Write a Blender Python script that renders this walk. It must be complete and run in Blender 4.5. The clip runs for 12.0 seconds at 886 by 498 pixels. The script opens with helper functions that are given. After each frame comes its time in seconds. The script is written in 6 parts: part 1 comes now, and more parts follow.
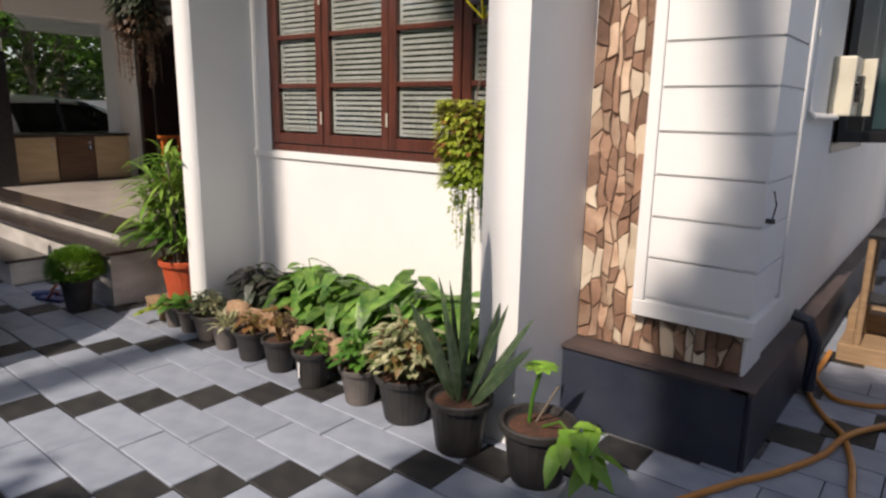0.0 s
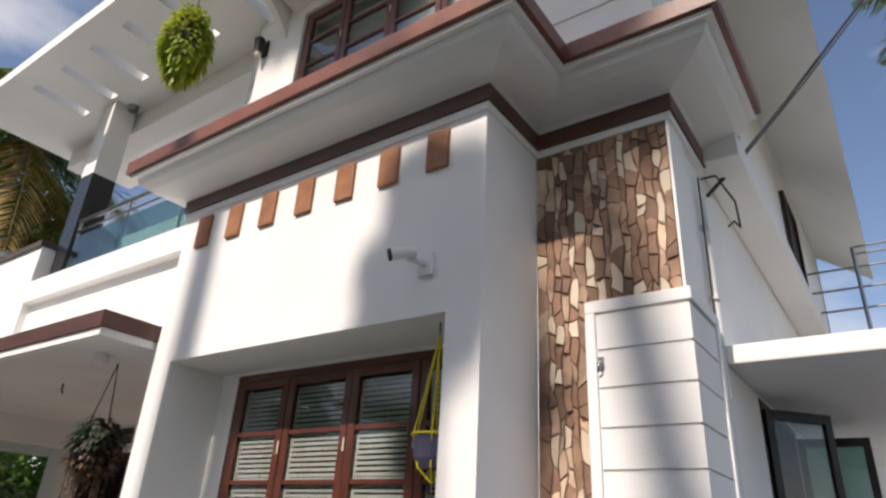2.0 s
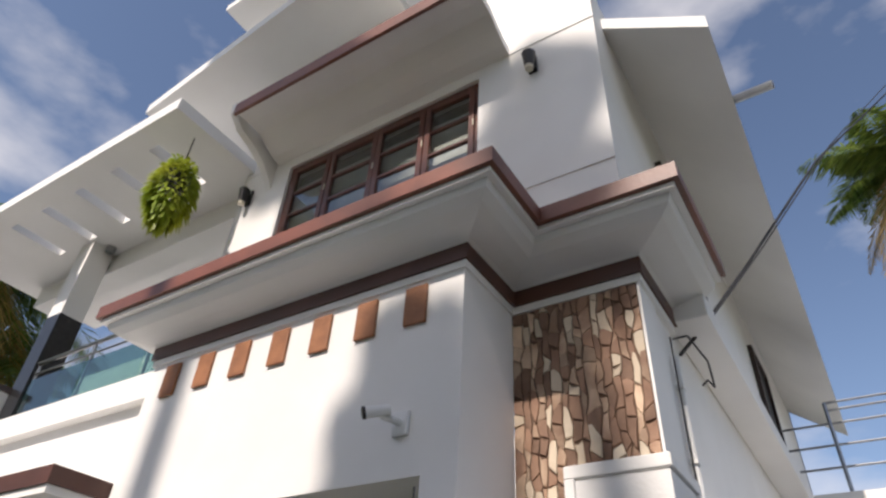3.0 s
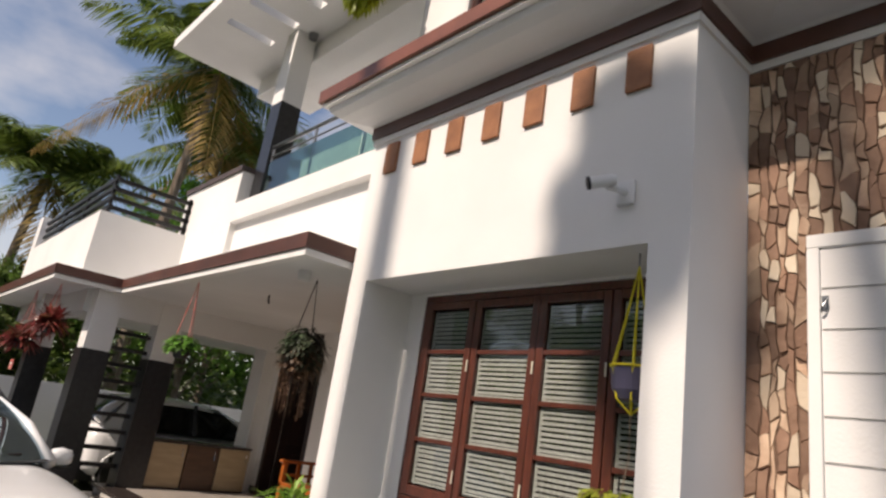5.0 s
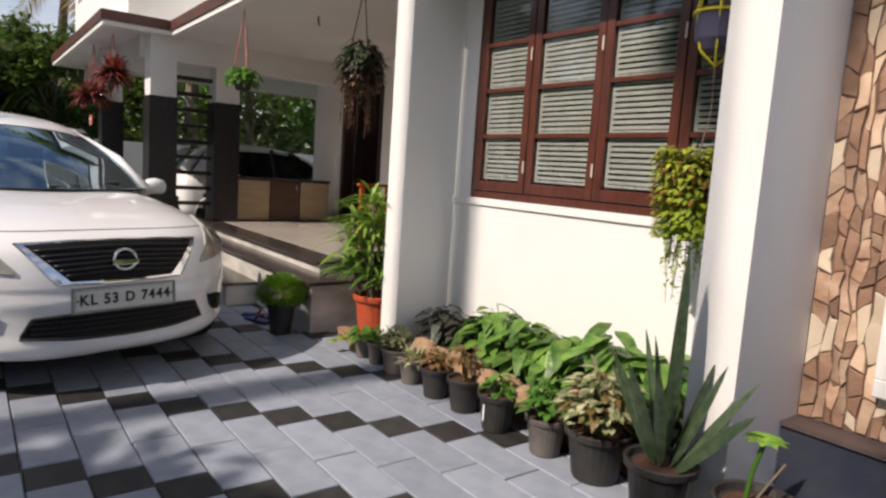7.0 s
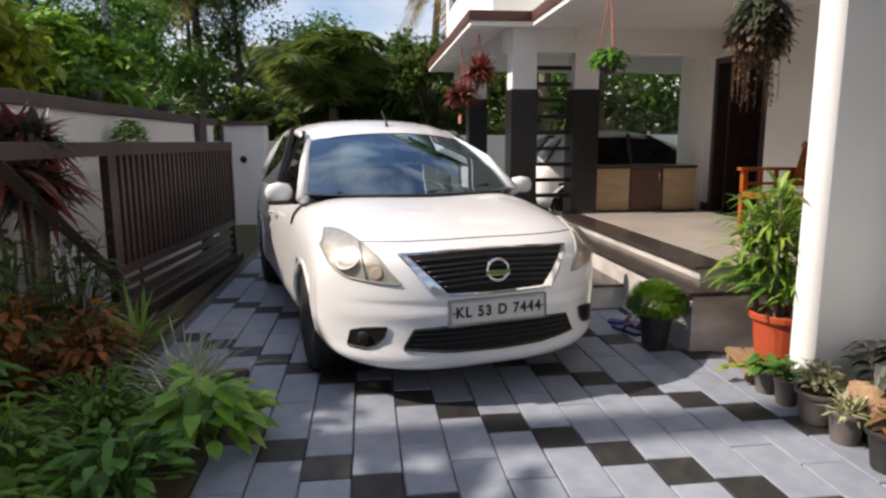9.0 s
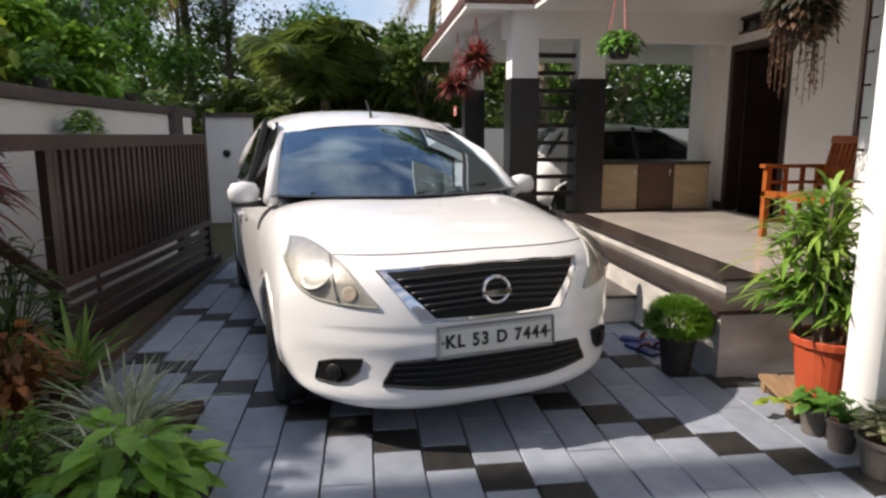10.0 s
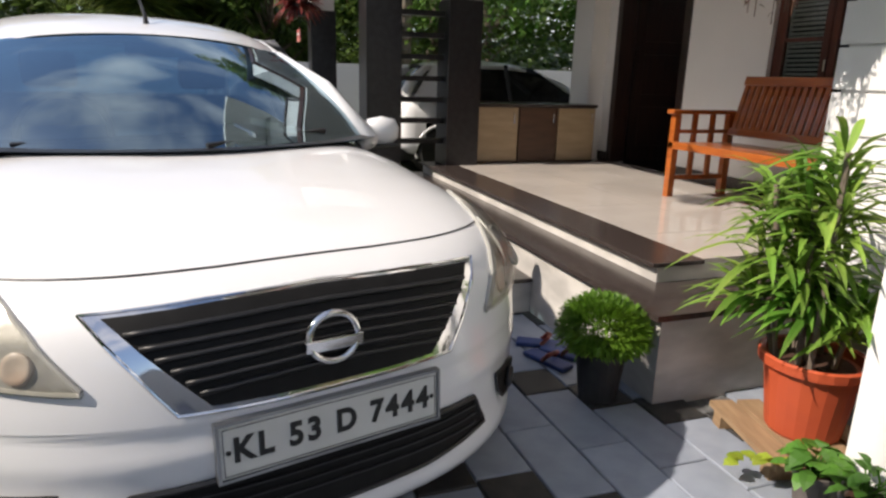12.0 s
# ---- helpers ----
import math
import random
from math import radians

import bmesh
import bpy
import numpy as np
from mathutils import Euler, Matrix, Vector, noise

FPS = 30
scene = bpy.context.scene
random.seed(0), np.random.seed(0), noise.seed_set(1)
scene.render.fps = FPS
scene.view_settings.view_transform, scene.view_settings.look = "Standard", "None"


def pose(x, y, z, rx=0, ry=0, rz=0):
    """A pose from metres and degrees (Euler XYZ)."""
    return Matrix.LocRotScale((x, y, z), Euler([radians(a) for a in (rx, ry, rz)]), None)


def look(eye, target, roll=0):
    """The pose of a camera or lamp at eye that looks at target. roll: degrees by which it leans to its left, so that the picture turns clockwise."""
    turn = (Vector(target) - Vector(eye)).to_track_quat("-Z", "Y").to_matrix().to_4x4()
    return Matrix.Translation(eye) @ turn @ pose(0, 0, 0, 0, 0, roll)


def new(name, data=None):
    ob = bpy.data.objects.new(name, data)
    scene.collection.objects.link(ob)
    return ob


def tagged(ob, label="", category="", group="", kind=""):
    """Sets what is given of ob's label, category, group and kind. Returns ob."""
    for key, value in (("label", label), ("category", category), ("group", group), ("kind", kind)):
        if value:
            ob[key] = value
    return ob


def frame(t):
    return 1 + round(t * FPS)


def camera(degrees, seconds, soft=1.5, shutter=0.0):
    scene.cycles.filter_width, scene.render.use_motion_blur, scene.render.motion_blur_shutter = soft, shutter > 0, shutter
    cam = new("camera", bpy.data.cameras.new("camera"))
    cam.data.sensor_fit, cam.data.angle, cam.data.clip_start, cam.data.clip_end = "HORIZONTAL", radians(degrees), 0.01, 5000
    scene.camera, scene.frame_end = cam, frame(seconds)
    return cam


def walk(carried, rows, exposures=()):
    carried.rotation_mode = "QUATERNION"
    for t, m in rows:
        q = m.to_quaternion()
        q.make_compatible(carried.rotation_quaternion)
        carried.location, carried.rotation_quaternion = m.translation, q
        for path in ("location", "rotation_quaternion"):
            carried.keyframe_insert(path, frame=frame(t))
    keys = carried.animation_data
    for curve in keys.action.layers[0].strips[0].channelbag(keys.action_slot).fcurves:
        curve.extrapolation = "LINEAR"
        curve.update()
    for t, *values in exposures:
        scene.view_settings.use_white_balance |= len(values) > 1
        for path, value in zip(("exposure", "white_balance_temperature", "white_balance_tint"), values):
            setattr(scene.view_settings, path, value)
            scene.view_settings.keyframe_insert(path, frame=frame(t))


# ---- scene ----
cam = camera(69.2, 12.0, soft=2.5)
PATH = [
    (0, (1.299, -2.108, 1.375), (0.076, -0.583, 0.952), 1.0),
    (0.5, (1.353, -2.17, 1.401), (0.118, -0.626, 1.1), 1.0),
    (1, (1.392, -2.201, 1.443), (0.142, -0.64, 1.484), 1.9),
    (1.5, (1.412, -2.216, 1.48), (0.212, -0.683, 1.936), 2.6),
    (2, (1.415, -2.227, 1.5), (0.339, -0.765, 2.339), 3.4),
    (2.5, (1.424, -2.244, 1.528), (0.482, -0.887, 2.656), 3.4),
    (2.7, (1.426, -2.258, 1.538), (0.532, -0.949, 2.757), 3.6),
    (4.5, (1.294, -2.387, 1.574), (0.106, -1.129, 2.578), 7.7),
    (5, (1.254, -2.356, 1.537), (-0.216, -1.119, 2.092), 8.6),
    (5.5, (1.202, -2.322, 1.459), (-0.347, -1.082, 1.708), 7.8),
    (6, (1.164, -2.291, 1.38), (-0.402, -1.048, 1.421), 5.9),
    (6.5, (1.156, -2.246, 1.331), (-0.409, -1.009, 1.191), 4.3),
    (7, (1.163, -2.248, 1.26), (-0.425, -1.056, 1.022), 3.8),
    (7.5, (1.096, -2.224, 1.304), (-0.679, -1.348, 1.015), 1.1),
    (7.7, (1.071, -2.241, 1.293), (-0.782, -1.548, 1.002), 1.0),
    (9.3, (0.405, -2.182, 1.335), (-1.555, -1.971, 0.999), -0.5),
    (9.5, (0.305, -2.156, 1.34), (-1.656, -1.954, 1.003), -0.6),
    (10, (0.009, -2.104, 1.32), (-1.945, -1.866, 0.971), -0.1),
    (10.5, (-0.279, -2.047, 1.318), (-2.21, -1.676, 0.953), 0.9),
    (11, (-0.564, -1.992, 1.297), (-2.468, -1.527, 0.898), 0.8),
    (11.5, (-0.898, -1.89, 1.291), (-2.785, -1.392, 0.853), 0.9),
    (12, (-1.229, -1.785, 1.243), (-3.052, -1.142, 0.729), 1.6),
]
walk(cam, [(t, look(eye, target, roll)) for t, eye, target, roll in PATH],
     exposures=[(0.0, 0.12, 6950, 17), (2.7, 0.19, 6750, 16), (4.5, 0.07, 7150, 18), (5.5, 0.12, 7250, 18), (7.2, 0.15, 6950, 17), (9.5, 0.47, 6900, 16), (11.5, 0.47, 6750, 14), (12.0, 0.42, 6750, 14)])

# ---- world, sun, exposure ----
world = bpy.data.worlds.new("sky_world")
scene.world = world
world.use_nodes = True
wn, wl = world.node_tree.nodes, world.node_tree.links
wn.clear()
w_out, w_bg, w_sky = wn.new("ShaderNodeOutputWorld"), wn.new("ShaderNodeBackground"), wn.new("ShaderNodeTexSky")
w_sky.sky_type, w_sky.sun_disc = "NISHITA", False
w_sky.sun_elevation, w_sky.sun_rotation = radians(43.5), radians(179)
w_sky.air_density, w_sky.dust_density, w_sky.ozone_density = 1.0, 0.9, 1.5
w_bg.inputs["Strength"].default_value = 0.128
w_map, w_co, w_noise, w_ramp, w_mix = (wn.new("ShaderNodeMapping"), wn.new("ShaderNodeTexCoord"), wn.new("ShaderNodeTexNoise"),
                                       wn.new("ShaderNodeValToRGB"), wn.new("ShaderNodeMix"))
w_mix.data_type = "RGBA"
w_map.inputs["Scale"].default_value = (1.4, 1.4, 3.0)
w_noise.inputs["Scale"].default_value, w_noise.inputs["Detail"].default_value = 2.2, 6.0
w_ramp.color_ramp.elements[0].position, w_ramp.color_ramp.elements[1].position = 0.44, 0.74
w_mix.inputs[7].default_value = (6.0, 6.1, 6.3, 1)
wl.new(w_co.outputs["Generated"], w_map.inputs["Vector"])
wl.new(w_map.outputs["Vector"], w_noise.inputs["Vector"])
wl.new(w_noise.outputs["Fac"], w_ramp.inputs["Fac"])
wl.new(w_ramp.outputs["Color"], w_mix.inputs[0])
wl.new(w_sky.outputs["Color"], w_mix.inputs[6])
wl.new(w_mix.outputs[2], w_bg.inputs["Color"])
wl.new(w_bg.outputs["Background"], w_out.inputs["Surface"])
sun = new("sun", bpy.data.lights.new("sun", "SUN"))
sun.data.energy, sun.data.angle, sun.data.color = 4.5, radians(0.75), (1.0, 0.935, 0.84)
sun.matrix_world = look((0.2, -10, 9.5), (0, 0, 0))


# ---- materials ----
def material(name, colour, rough=0.6, metal=0.0, second=None, scale=6.0, amount=0.5, grain=0.0, grain_scale=120.0, coat=0.0, stretch=(1, 1, 1),
             vary=0.0, transmit=0.0, detail=6.0):
    """A surface with two-scale variation: a cloudy mix of two colours, fine relief, and a random shade per object or piece."""
    m = bpy.data.materials.new(name)
    m.use_nodes = True
    n, l = m.node_tree.nodes, m.node_tree.links
    b = n["Principled BSDF"]
    b.inputs["Roughness"].default_value, b.inputs["Metallic"].default_value = rough, metal
    b.inputs["Coat Weight"].default_value = coat
    b.inputs["Coat Roughness"].default_value = 0.04
    b.inputs["Transmission Weight"].default_value = transmit
    co, mp = n.new("ShaderNodeTexCoord"), n.new("ShaderNodeMapping")
    mp.inputs["Scale"].default_value = stretch
    l.new(co.outputs["Object"], mp.inputs["Vector"])
    no = n.new("ShaderNodeTexNoise")
    no.inputs["Scale"].default_value, no.inputs["Detail"].default_value = scale, detail
    l.new(mp.outputs["Vector"], no.inputs["Vector"])
    ramp = n.new("ShaderNodeMapRange")
    ramp.inputs["From Min"].default_value, ramp.inputs["From Max"].default_value = 0.35, 0.65
    ramp.inputs["To Max"].default_value = amount
    l.new(no.outputs["Fac"], ramp.inputs["Value"])
    mix = n.new("ShaderNodeMix")
    mix.data_type = "RGBA"
    mix.inputs[6].default_value = (*colour, 1)
    mix.inputs[7].default_value = (*(second or [c * 0.85 for c in colour]), 1)
    l.new(ramp.outputs["Result"], mix.inputs[0])
    top = mix.outputs[2]
    if vary:
        info, geo, hsv, add, rng = (n.new("ShaderNodeObjectInfo"), n.new("ShaderNodeNewGeometry"), n.new("ShaderNodeHueSaturation"), n.new("ShaderNodeMath"),
                                    n.new("ShaderNodeMapRange"))
        l.new(info.outputs["Random"], add.inputs[0])
        l.new(geo.outputs["Random Per Island"], add.inputs[1])
        frac = n.new("ShaderNodeMath")
        frac.operation = "FRACT"
        l.new(add.outputs[0], frac.inputs[0])
        rng.inputs["To Min"].default_value, rng.inputs["To Max"].default_value = 1 - vary, 1 + vary
        l.new(frac.outputs[0], rng.inputs["Value"])
        l.new(rng.outputs["Result"], hsv.inputs["Value"])
        l.new(top, hsv.inputs["Color"])
        top = hsv.outputs["Color"]
    l.new(top, b.inputs["Base Color"])
    if grain:
        fine, bump = n.new("ShaderNodeTexNoise"), n.new("ShaderNodeBump")
        fine.inputs["Scale"].default_value, fine.inputs["Detail"].default_value = grain_scale, 4.0
        l.new(mp.outputs["Vector"], fine.inputs["Vector"])
        bump.inputs["Strength"].default_value, bump.inputs["Distance"].default_value = grain, 0.01
        l.new(fine.outputs["Fac"], bump.inputs["Height"])
        l.new(bump.outputs["Normal"], b.inputs["Normal"])
    return m


def leaf_material(name, colour, second, vary=0.3, rough=0.45, glow=0.35, scale=3.0):
    """Foliage: varied per leaf, and letting light through."""
    m = material(name, colour, rough, second=second, scale=scale, amount=1.0, vary=vary)
    n, l = m.node_tree.nodes, m.node_tree.links
    b, out = n["Principled BSDF"], n["Material Output"]
    tr, mx = n.new("ShaderNodeBsdfTranslucent"), n.new("ShaderNodeMixShader")
    mx.inputs[0].default_value = glow
    src = b.inputs["Base Color"].links[0].from_socket
    l.new(src, tr.inputs["Color"])
    l.new(b.outputs[0], mx.inputs[1])
    l.new(tr.outputs[0], mx.inputs[2])
    l.new(mx.outputs[0], out.inputs["Surface"])
    return m


def pane_material(name, tint, rough=0.02, clear=0.6, gloss=0.06, sheen=(0.8, 0.8, 0.8)):
    """A thin pane: clear film with a Fresnel gloss."""
    m = bpy.data.materials.new(name)
    m.use_nodes = True
    n, l = m.node_tree.nodes, m.node_tree.links
    n.remove(n["Principled BSDF"])
    tr, gl, lw, pw, mx = n.new("ShaderNodeBsdfTransparent"), n.new("ShaderNodeBsdfGlossy"), n.new("ShaderNodeLayerWeight"), n.new("ShaderNodeMath"), n.new("ShaderNodeMixShader")
    sc = n.new("ShaderNodeMapRange")
    tr.inputs["Color"].default_value = (*[c * clear for c in tint], 1)
    gl.inputs["Roughness"].default_value = rough
    gl.inputs["Color"].default_value = (*sheen, 1)
    lw.inputs["Blend"].default_value = 0.5
    pw.operation, pw.inputs[1].default_value = "POWER", 3.5
    l.new(lw.outputs["Facing"], pw.inputs[0])
    sc.inputs["To Min"].default_value, sc.inputs["To Max"].default_value = gloss, 1.0
    l.new(pw.outputs[0], sc.inputs["Value"])
    l.new(sc.outputs[0], mx.inputs[0])
    l.new(tr.outputs[0], mx.inputs[1])
    l.new(gl.outputs[0], mx.inputs[2])
    l.new(mx.outputs[0], n["Material Output"].inputs["Surface"])
    return m


WHITE = material("white_wall_paint", (0.80, 0.79, 0.77), 0.65, second=(0.73, 0.72, 0.70), scale=1.3, amount=0.8, grain=0.12, grain_scale=90)
SOFFIT = material("white_soffit_paint", (0.78, 0.78, 0.77), 0.7, second=(0.68, 0.68, 0.67), scale=0.9, amount=0.8, grain=0.1, grain_scale=70)
BROWN = material("brown_trim_paint", (0.22, 0.075, 0.045), 0.45, second=(0.12, 0.045, 0.03), scale=3.0, amount=0.9, grain=0.15, grain_scale=60)
DARKBROWN = material("dark_brown_trim_paint", (0.105, 0.040, 0.027), 0.45, second=(0.06, 0.026, 0.019), scale=3.0, amount=0.9, grain=0.15, grain_scale=60)
TABLET = material("terracotta_tablet", (0.34, 0.14, 0.06), 0.6, second=(0.22, 0.09, 0.04), scale=9, amount=0.9, grain=0.3, grain_scale=80)
NAVY = material("navy_plinth_paint", (0.018, 0.024, 0.042), 0.5, second=(0.04, 0.045, 0.06), scale=5, amount=0.8, grain=0.15, grain_scale=70)
LEDGE = material("brown_plinth_ledge", (0.085, 0.06, 0.055), 0.6, second=(0.05, 0.04, 0.04), scale=8, amount=0.9, grain=0.2)
STONE = material("cladding_stone", (0.27, 0.155, 0.10), 0.75, second=(0.56, 0.41, 0.29), scale=5, amount=1.0, grain=0.5, grain_scale=45, vary=0.42)
STONE_PALE = material("pale_cladding_stone", (0.66, 0.56, 0.43), 0.75, second=(0.5, 0.38, 0.27), scale=5, amount=0.7, grain=0.4, grain_scale=45, vary=0.15)
STONE_DARK = material("brown_cladding_stone", (0.19, 0.105, 0.068), 0.75, second=(0.30, 0.18, 0.12), scale=7, amount=1.0, grain=0.5, grain_scale=45, vary=0.3)
MORTAR = material("cladding_mortar", (0.17, 0.10, 0.065), 0.9, second=(0.11, 0.065, 0.045), scale=14, amount=1.0, grain=0.5)
WOOD = material("reddish_window_wood", (0.115, 0.032, 0.019), 0.35, second=(0.06, 0.019, 0.012), scale=7, amount=0.9, grain=0.12, grain_scale=60, stretch=(6, 6, 0.8), coat=0.25)
DARKWOOD = material("dark_door_wood", (0.03, 0.012, 0.008), 0.4, second=(0.015, 0.007, 0.005), scale=6, amount=1, stretch=(5, 5, 0.6), coat=0.2)
ORANGEWOOD = material("polished_orange_wood", (0.42, 0.115, 0.02), 0.28, second=(0.28, 0.07, 0.015), scale=5, amount=0.9, stretch=(1, 6, 6), coat=0.5, grain=0.08)
TILE = material("grey_paver", (0.30, 0.33, 0.385), 0.5, second=(0.22, 0.25, 0.30), scale=9, amount=0.7, grain=0.25, grain_scale=160, vary=0.12)
TILE_DARK = material("black_paver", (0.018, 0.018, 0.019), 0.5, second=(0.045, 0.042, 0.038), scale=11, amount=0.8, grain=0.3, grain_scale=160, vary=0.25)
JOINT = material("paver_joint_sand", (0.16, 0.16, 0.16), 0.9, second=(0.08, 0.08, 0.08), scale=30, amount=1, grain=0.5)
EARTH = material("garden_earth", (0.10, 0.06, 0.035), 0.95, second=(0.05, 0.045, 0.02), scale=3, amount=1, grain=0.8, grain_scale=40)
GROUND = material("ground_soil_and_grass", (0.10, 0.08, 0.045), 0.95, second=(0.05, 0.075, 0.02), scale=0.5, amount=1, grain=0.6, grain_scale=20)
GRANITE = material("dark_granite", (0.030, 0.022, 0.019), 0.22, second=(0.07, 0.055, 0.05), scale=60, amount=0.8)
RISER = material("white_marble_tile", (0.66, 0.63, 0.58), 0.3, second=(0.42, 0.40, 0.37), scale=3.5, amount=0.9, stretch=(1, 1, 2.5))
FLOOR = material("polished_floor_tile", (0.55, 0.50, 0.45), 0.09, second=(0.45, 0.41, 0.37), scale=2, amount=0.8)
BLACK = material("black_granite_cladding", (0.012, 0.012, 0.013), 0.3, second=(0.03, 0.03, 0.032), scale=20, amount=0.6)
METALBLK = material("black_metal", (0.015, 0.014, 0.014), 0.4, metal=0.3, second=(0.03, 0.028, 0.026), scale=12, amount=0.6)
GATE = material("brown_gate_paint", (0.034, 0.018, 0.014), 0.42, second=(0.055, 0.030, 0.023), scale=6, amount=0.8, grain=0.1)
TAN = material("tan_laminate", (0.42, 0.31, 0.19), 0.35, second=(0.33, 0.24, 0.14), scale=4, amount=0.8, stretch=(1, 1, 5))
WALNUT = material("walnut_laminate", (0.10, 0.05, 0.028), 0.35, second=(0.06, 0.03, 0.018), scale=4, amount=0.8, stretch=(1, 1, 5))
POT_BLACK = material("black_plastic_pot", (0.018, 0.017, 0.017), 0.5, second=(0.04, 0.036, 0.032), scale=9, amount=0.8)
POT_GREY = material("dusty_grey_pot", (0.085, 0.075, 0.07), 0.6, second=(0.15, 0.13, 0.115), scale=7, amount=0.9)
POT_RED = material("terracotta_plastic_pot", (0.50, 0.085, 0.03), 0.5, second=(0.40, 0.07, 0.03), scale=5, amount=0.8)
HUSK = material("coconut_husk_log", (0.40, 0.27, 0.16), 0.95, second=(0.24, 0.14, 0.08), scale=9, amount=1, grain=0.8, grain_scale=50)
SOIL = material("pot_soil", (0.09, 0.035, 0.018), 0.95, second=(0.045, 0.022, 0.012), scale=22, amount=1, grain=0.8, grain_scale=60)
CARPAINT = material("white_car_paint", (0.79, 0.79, 0.79), 0.30, second=(0.76, 0.76, 0.76), scale=2, amount=0.6, coat=0.9)
RUBBER = material("black_rubber", (0.012, 0.012, 0.012), 0.7, second=(0.025, 0.024, 0.023), scale=20, amount=0.8)
PLASTIC = material("black_car_plastic", (0.010, 0.010, 0.011), 0.45, second=(0.016, 0.016, 0.017), scale=20, amount=0.5)
GRILLEBLK = material("black_grille_mesh", (0.006, 0.006, 0.006), 0.6, second=(0.012, 0.012, 0.012), scale=30, amount=0.6)
GRILLEBLK.node_tree.nodes["Principled BSDF"].inputs["Specular IOR Level"].default_value = 0.2
CHROME = material("chrome", (0.75, 0.75, 0.76), 0.08, metal=1.0, second=(0.6, 0.6, 0.62), scale=8, amount=0.5)
LAMPIN = material("headlamp_reflector", (0.48, 0.47, 0.43), 0.42, metal=0.25, second=(0.32, 0.31, 0.28), scale=14, amount=0.9, grain=0.25, grain_scale=22)
LAMPBOWL = material("headlamp_bowl", (0.34, 0.34, 0.32), 0.50, metal=0.2, second=(0.22, 0.22, 0.21), scale=30, amount=0.8, grain=0.2, grain_scale=40)
LAMPEDGE = material("headlamp_edge", (0.42, 0.41, 0.37), 0.35, second=(0.30, 0.29, 0.26), scale=10, amount=0.7)
AMBER = material("amber_reflector", (0.56, 0.50, 0.43), 0.35, second=(0.40, 0.27, 0.19), scale=9, amount=0.8)
SEATGREY = material("grey_seat_cloth", (0.20, 0.21, 0.22), 0.85, second=(0.14, 0.15, 0.16), scale=20, amount=0.7)
CURTAIN = material("pale_blind_slats", (0.74, 0.70, 0.64), 0.7, second=(0.60, 0.56, 0.50), scale=7, amount=0.8)
# Near-black colour standing in for the shade of unlit rooms behind windows and doorway.
UNLIT_ROOM = material("unlit_room_shade", (0.03, 0.028, 0.028), 0.9, second=(0.02, 0.02, 0.02), scale=3, amount=0.8)
PLATE = material("number_plate_white", (0.62, 0.62, 0.58), 0.45, second=(0.55, 0.55, 0.51), scale=8, amount=0.6)
INK = material("black_ink", (0.008, 0.008, 0.008), 0.5, second=(0.015, 0.015, 0.015), scale=30, amount=0.5)
CREAM = material("cream_plastic", (0.62, 0.58, 0.46), 0.45, second=(0.52, 0.48, 0.38), scale=9, amount=0.8)
WHITEPLASTIC = material("white_plastic", (0.75, 0.75, 0.74), 0.35, second=(0.68, 0.68, 0.67), scale=9, amount=0.7)
YELLOWROPE = material("yellow_cord", (0.72, 0.62, 0.02), 0.7, second=(0.5, 0.42, 0.02), scale=60, amount=0.8)
HOSE = material("orange_garden_hose", (0.55, 0.24, 0.05), 0.45, second=(0.42, 0.17, 0.04), scale=12, amount=0.8)
CABLE = material("black_cable", (0.012, 0.012, 0.014), 0.6)
BARK = material("tree_bark", (0.13, 0.10, 0.075), 0.95, second=(0.22, 0.18, 0.14), scale=8, amount=1, grain=0.8, grain_scale=25, stretch=(1, 1, 0.4))
PALLET = material("weathered_pallet_wood", (0.34, 0.22, 0.12), 0.8, second=(0.24, 0.15, 0.08), scale=6, amount=0.9, stretch=(1, 8, 8), grain=0.3)
REDSIGN = material("faded_red_sign", (0.55, 0.10, 0.08), 0.5, second=(0.6, 0.3, 0.26), scale=5, amount=0.8)
STEEL = material("steel_rail", (0.30, 0.31, 0.32), 0.3, metal=0.9, second=(0.22, 0.23, 0.24), scale=12, amount=0.6)
BLUECLOTH = material("blue_rubber", (0.03, 0.06, 0.20), 0.6, second=(0.02, 0.03, 0.10), scale=12, amount=0.7)
G_DARK = leaf_material("dark_tree_leaf", (0.060, 0.110, 0.026), (0.13, 0.20, 0.04), 0.5, glow=0.4)
G_MID = leaf_material("garden_leaf", (0.06, 0.17, 0.024), (0.13, 0.30, 0.04), 0.35)
G_LIME = leaf_material("lime_leaf", (0.27, 0.38, 0.035), (0.42, 0.45, 0.06), 0.35)
G_BUSH = leaf_material("fine_bush_leaf", (0.10, 0.22, 0.02), (0.17, 0.30, 0.03), 0.3)
G_PALM = leaf_material("palm_frond", (0.075, 0.13, 0.028), (0.17, 0.22, 0.045), 0.45, glow=0.4)
G_DRY = leaf_material("dry_palm_frond", (0.36, 0.24, 0.07), (0.22, 0.15, 0.05), 0.3)
G_PALE = leaf_material("variegated_leaf", (0.56, 0.52, 0.33), (0.12, 0.17, 0.05), 0.4, scale=26)
G_SPIDER = leaf_material("pale_strap_leaf", (0.60, 0.62, 0.46), (0.30, 0.38, 0.20), 0.3, scale=14)
G_FRESH = leaf_material("fresh_green_leaf", (0.15, 0.33, 0.035), (0.28, 0.46, 0.06), 0.35, scale=9)
G_OLIVE = leaf_material("olive_reddish_leaf", (0.13, 0.14, 0.04), (0.26, 0.10, 0.04), 0.4, scale=16)
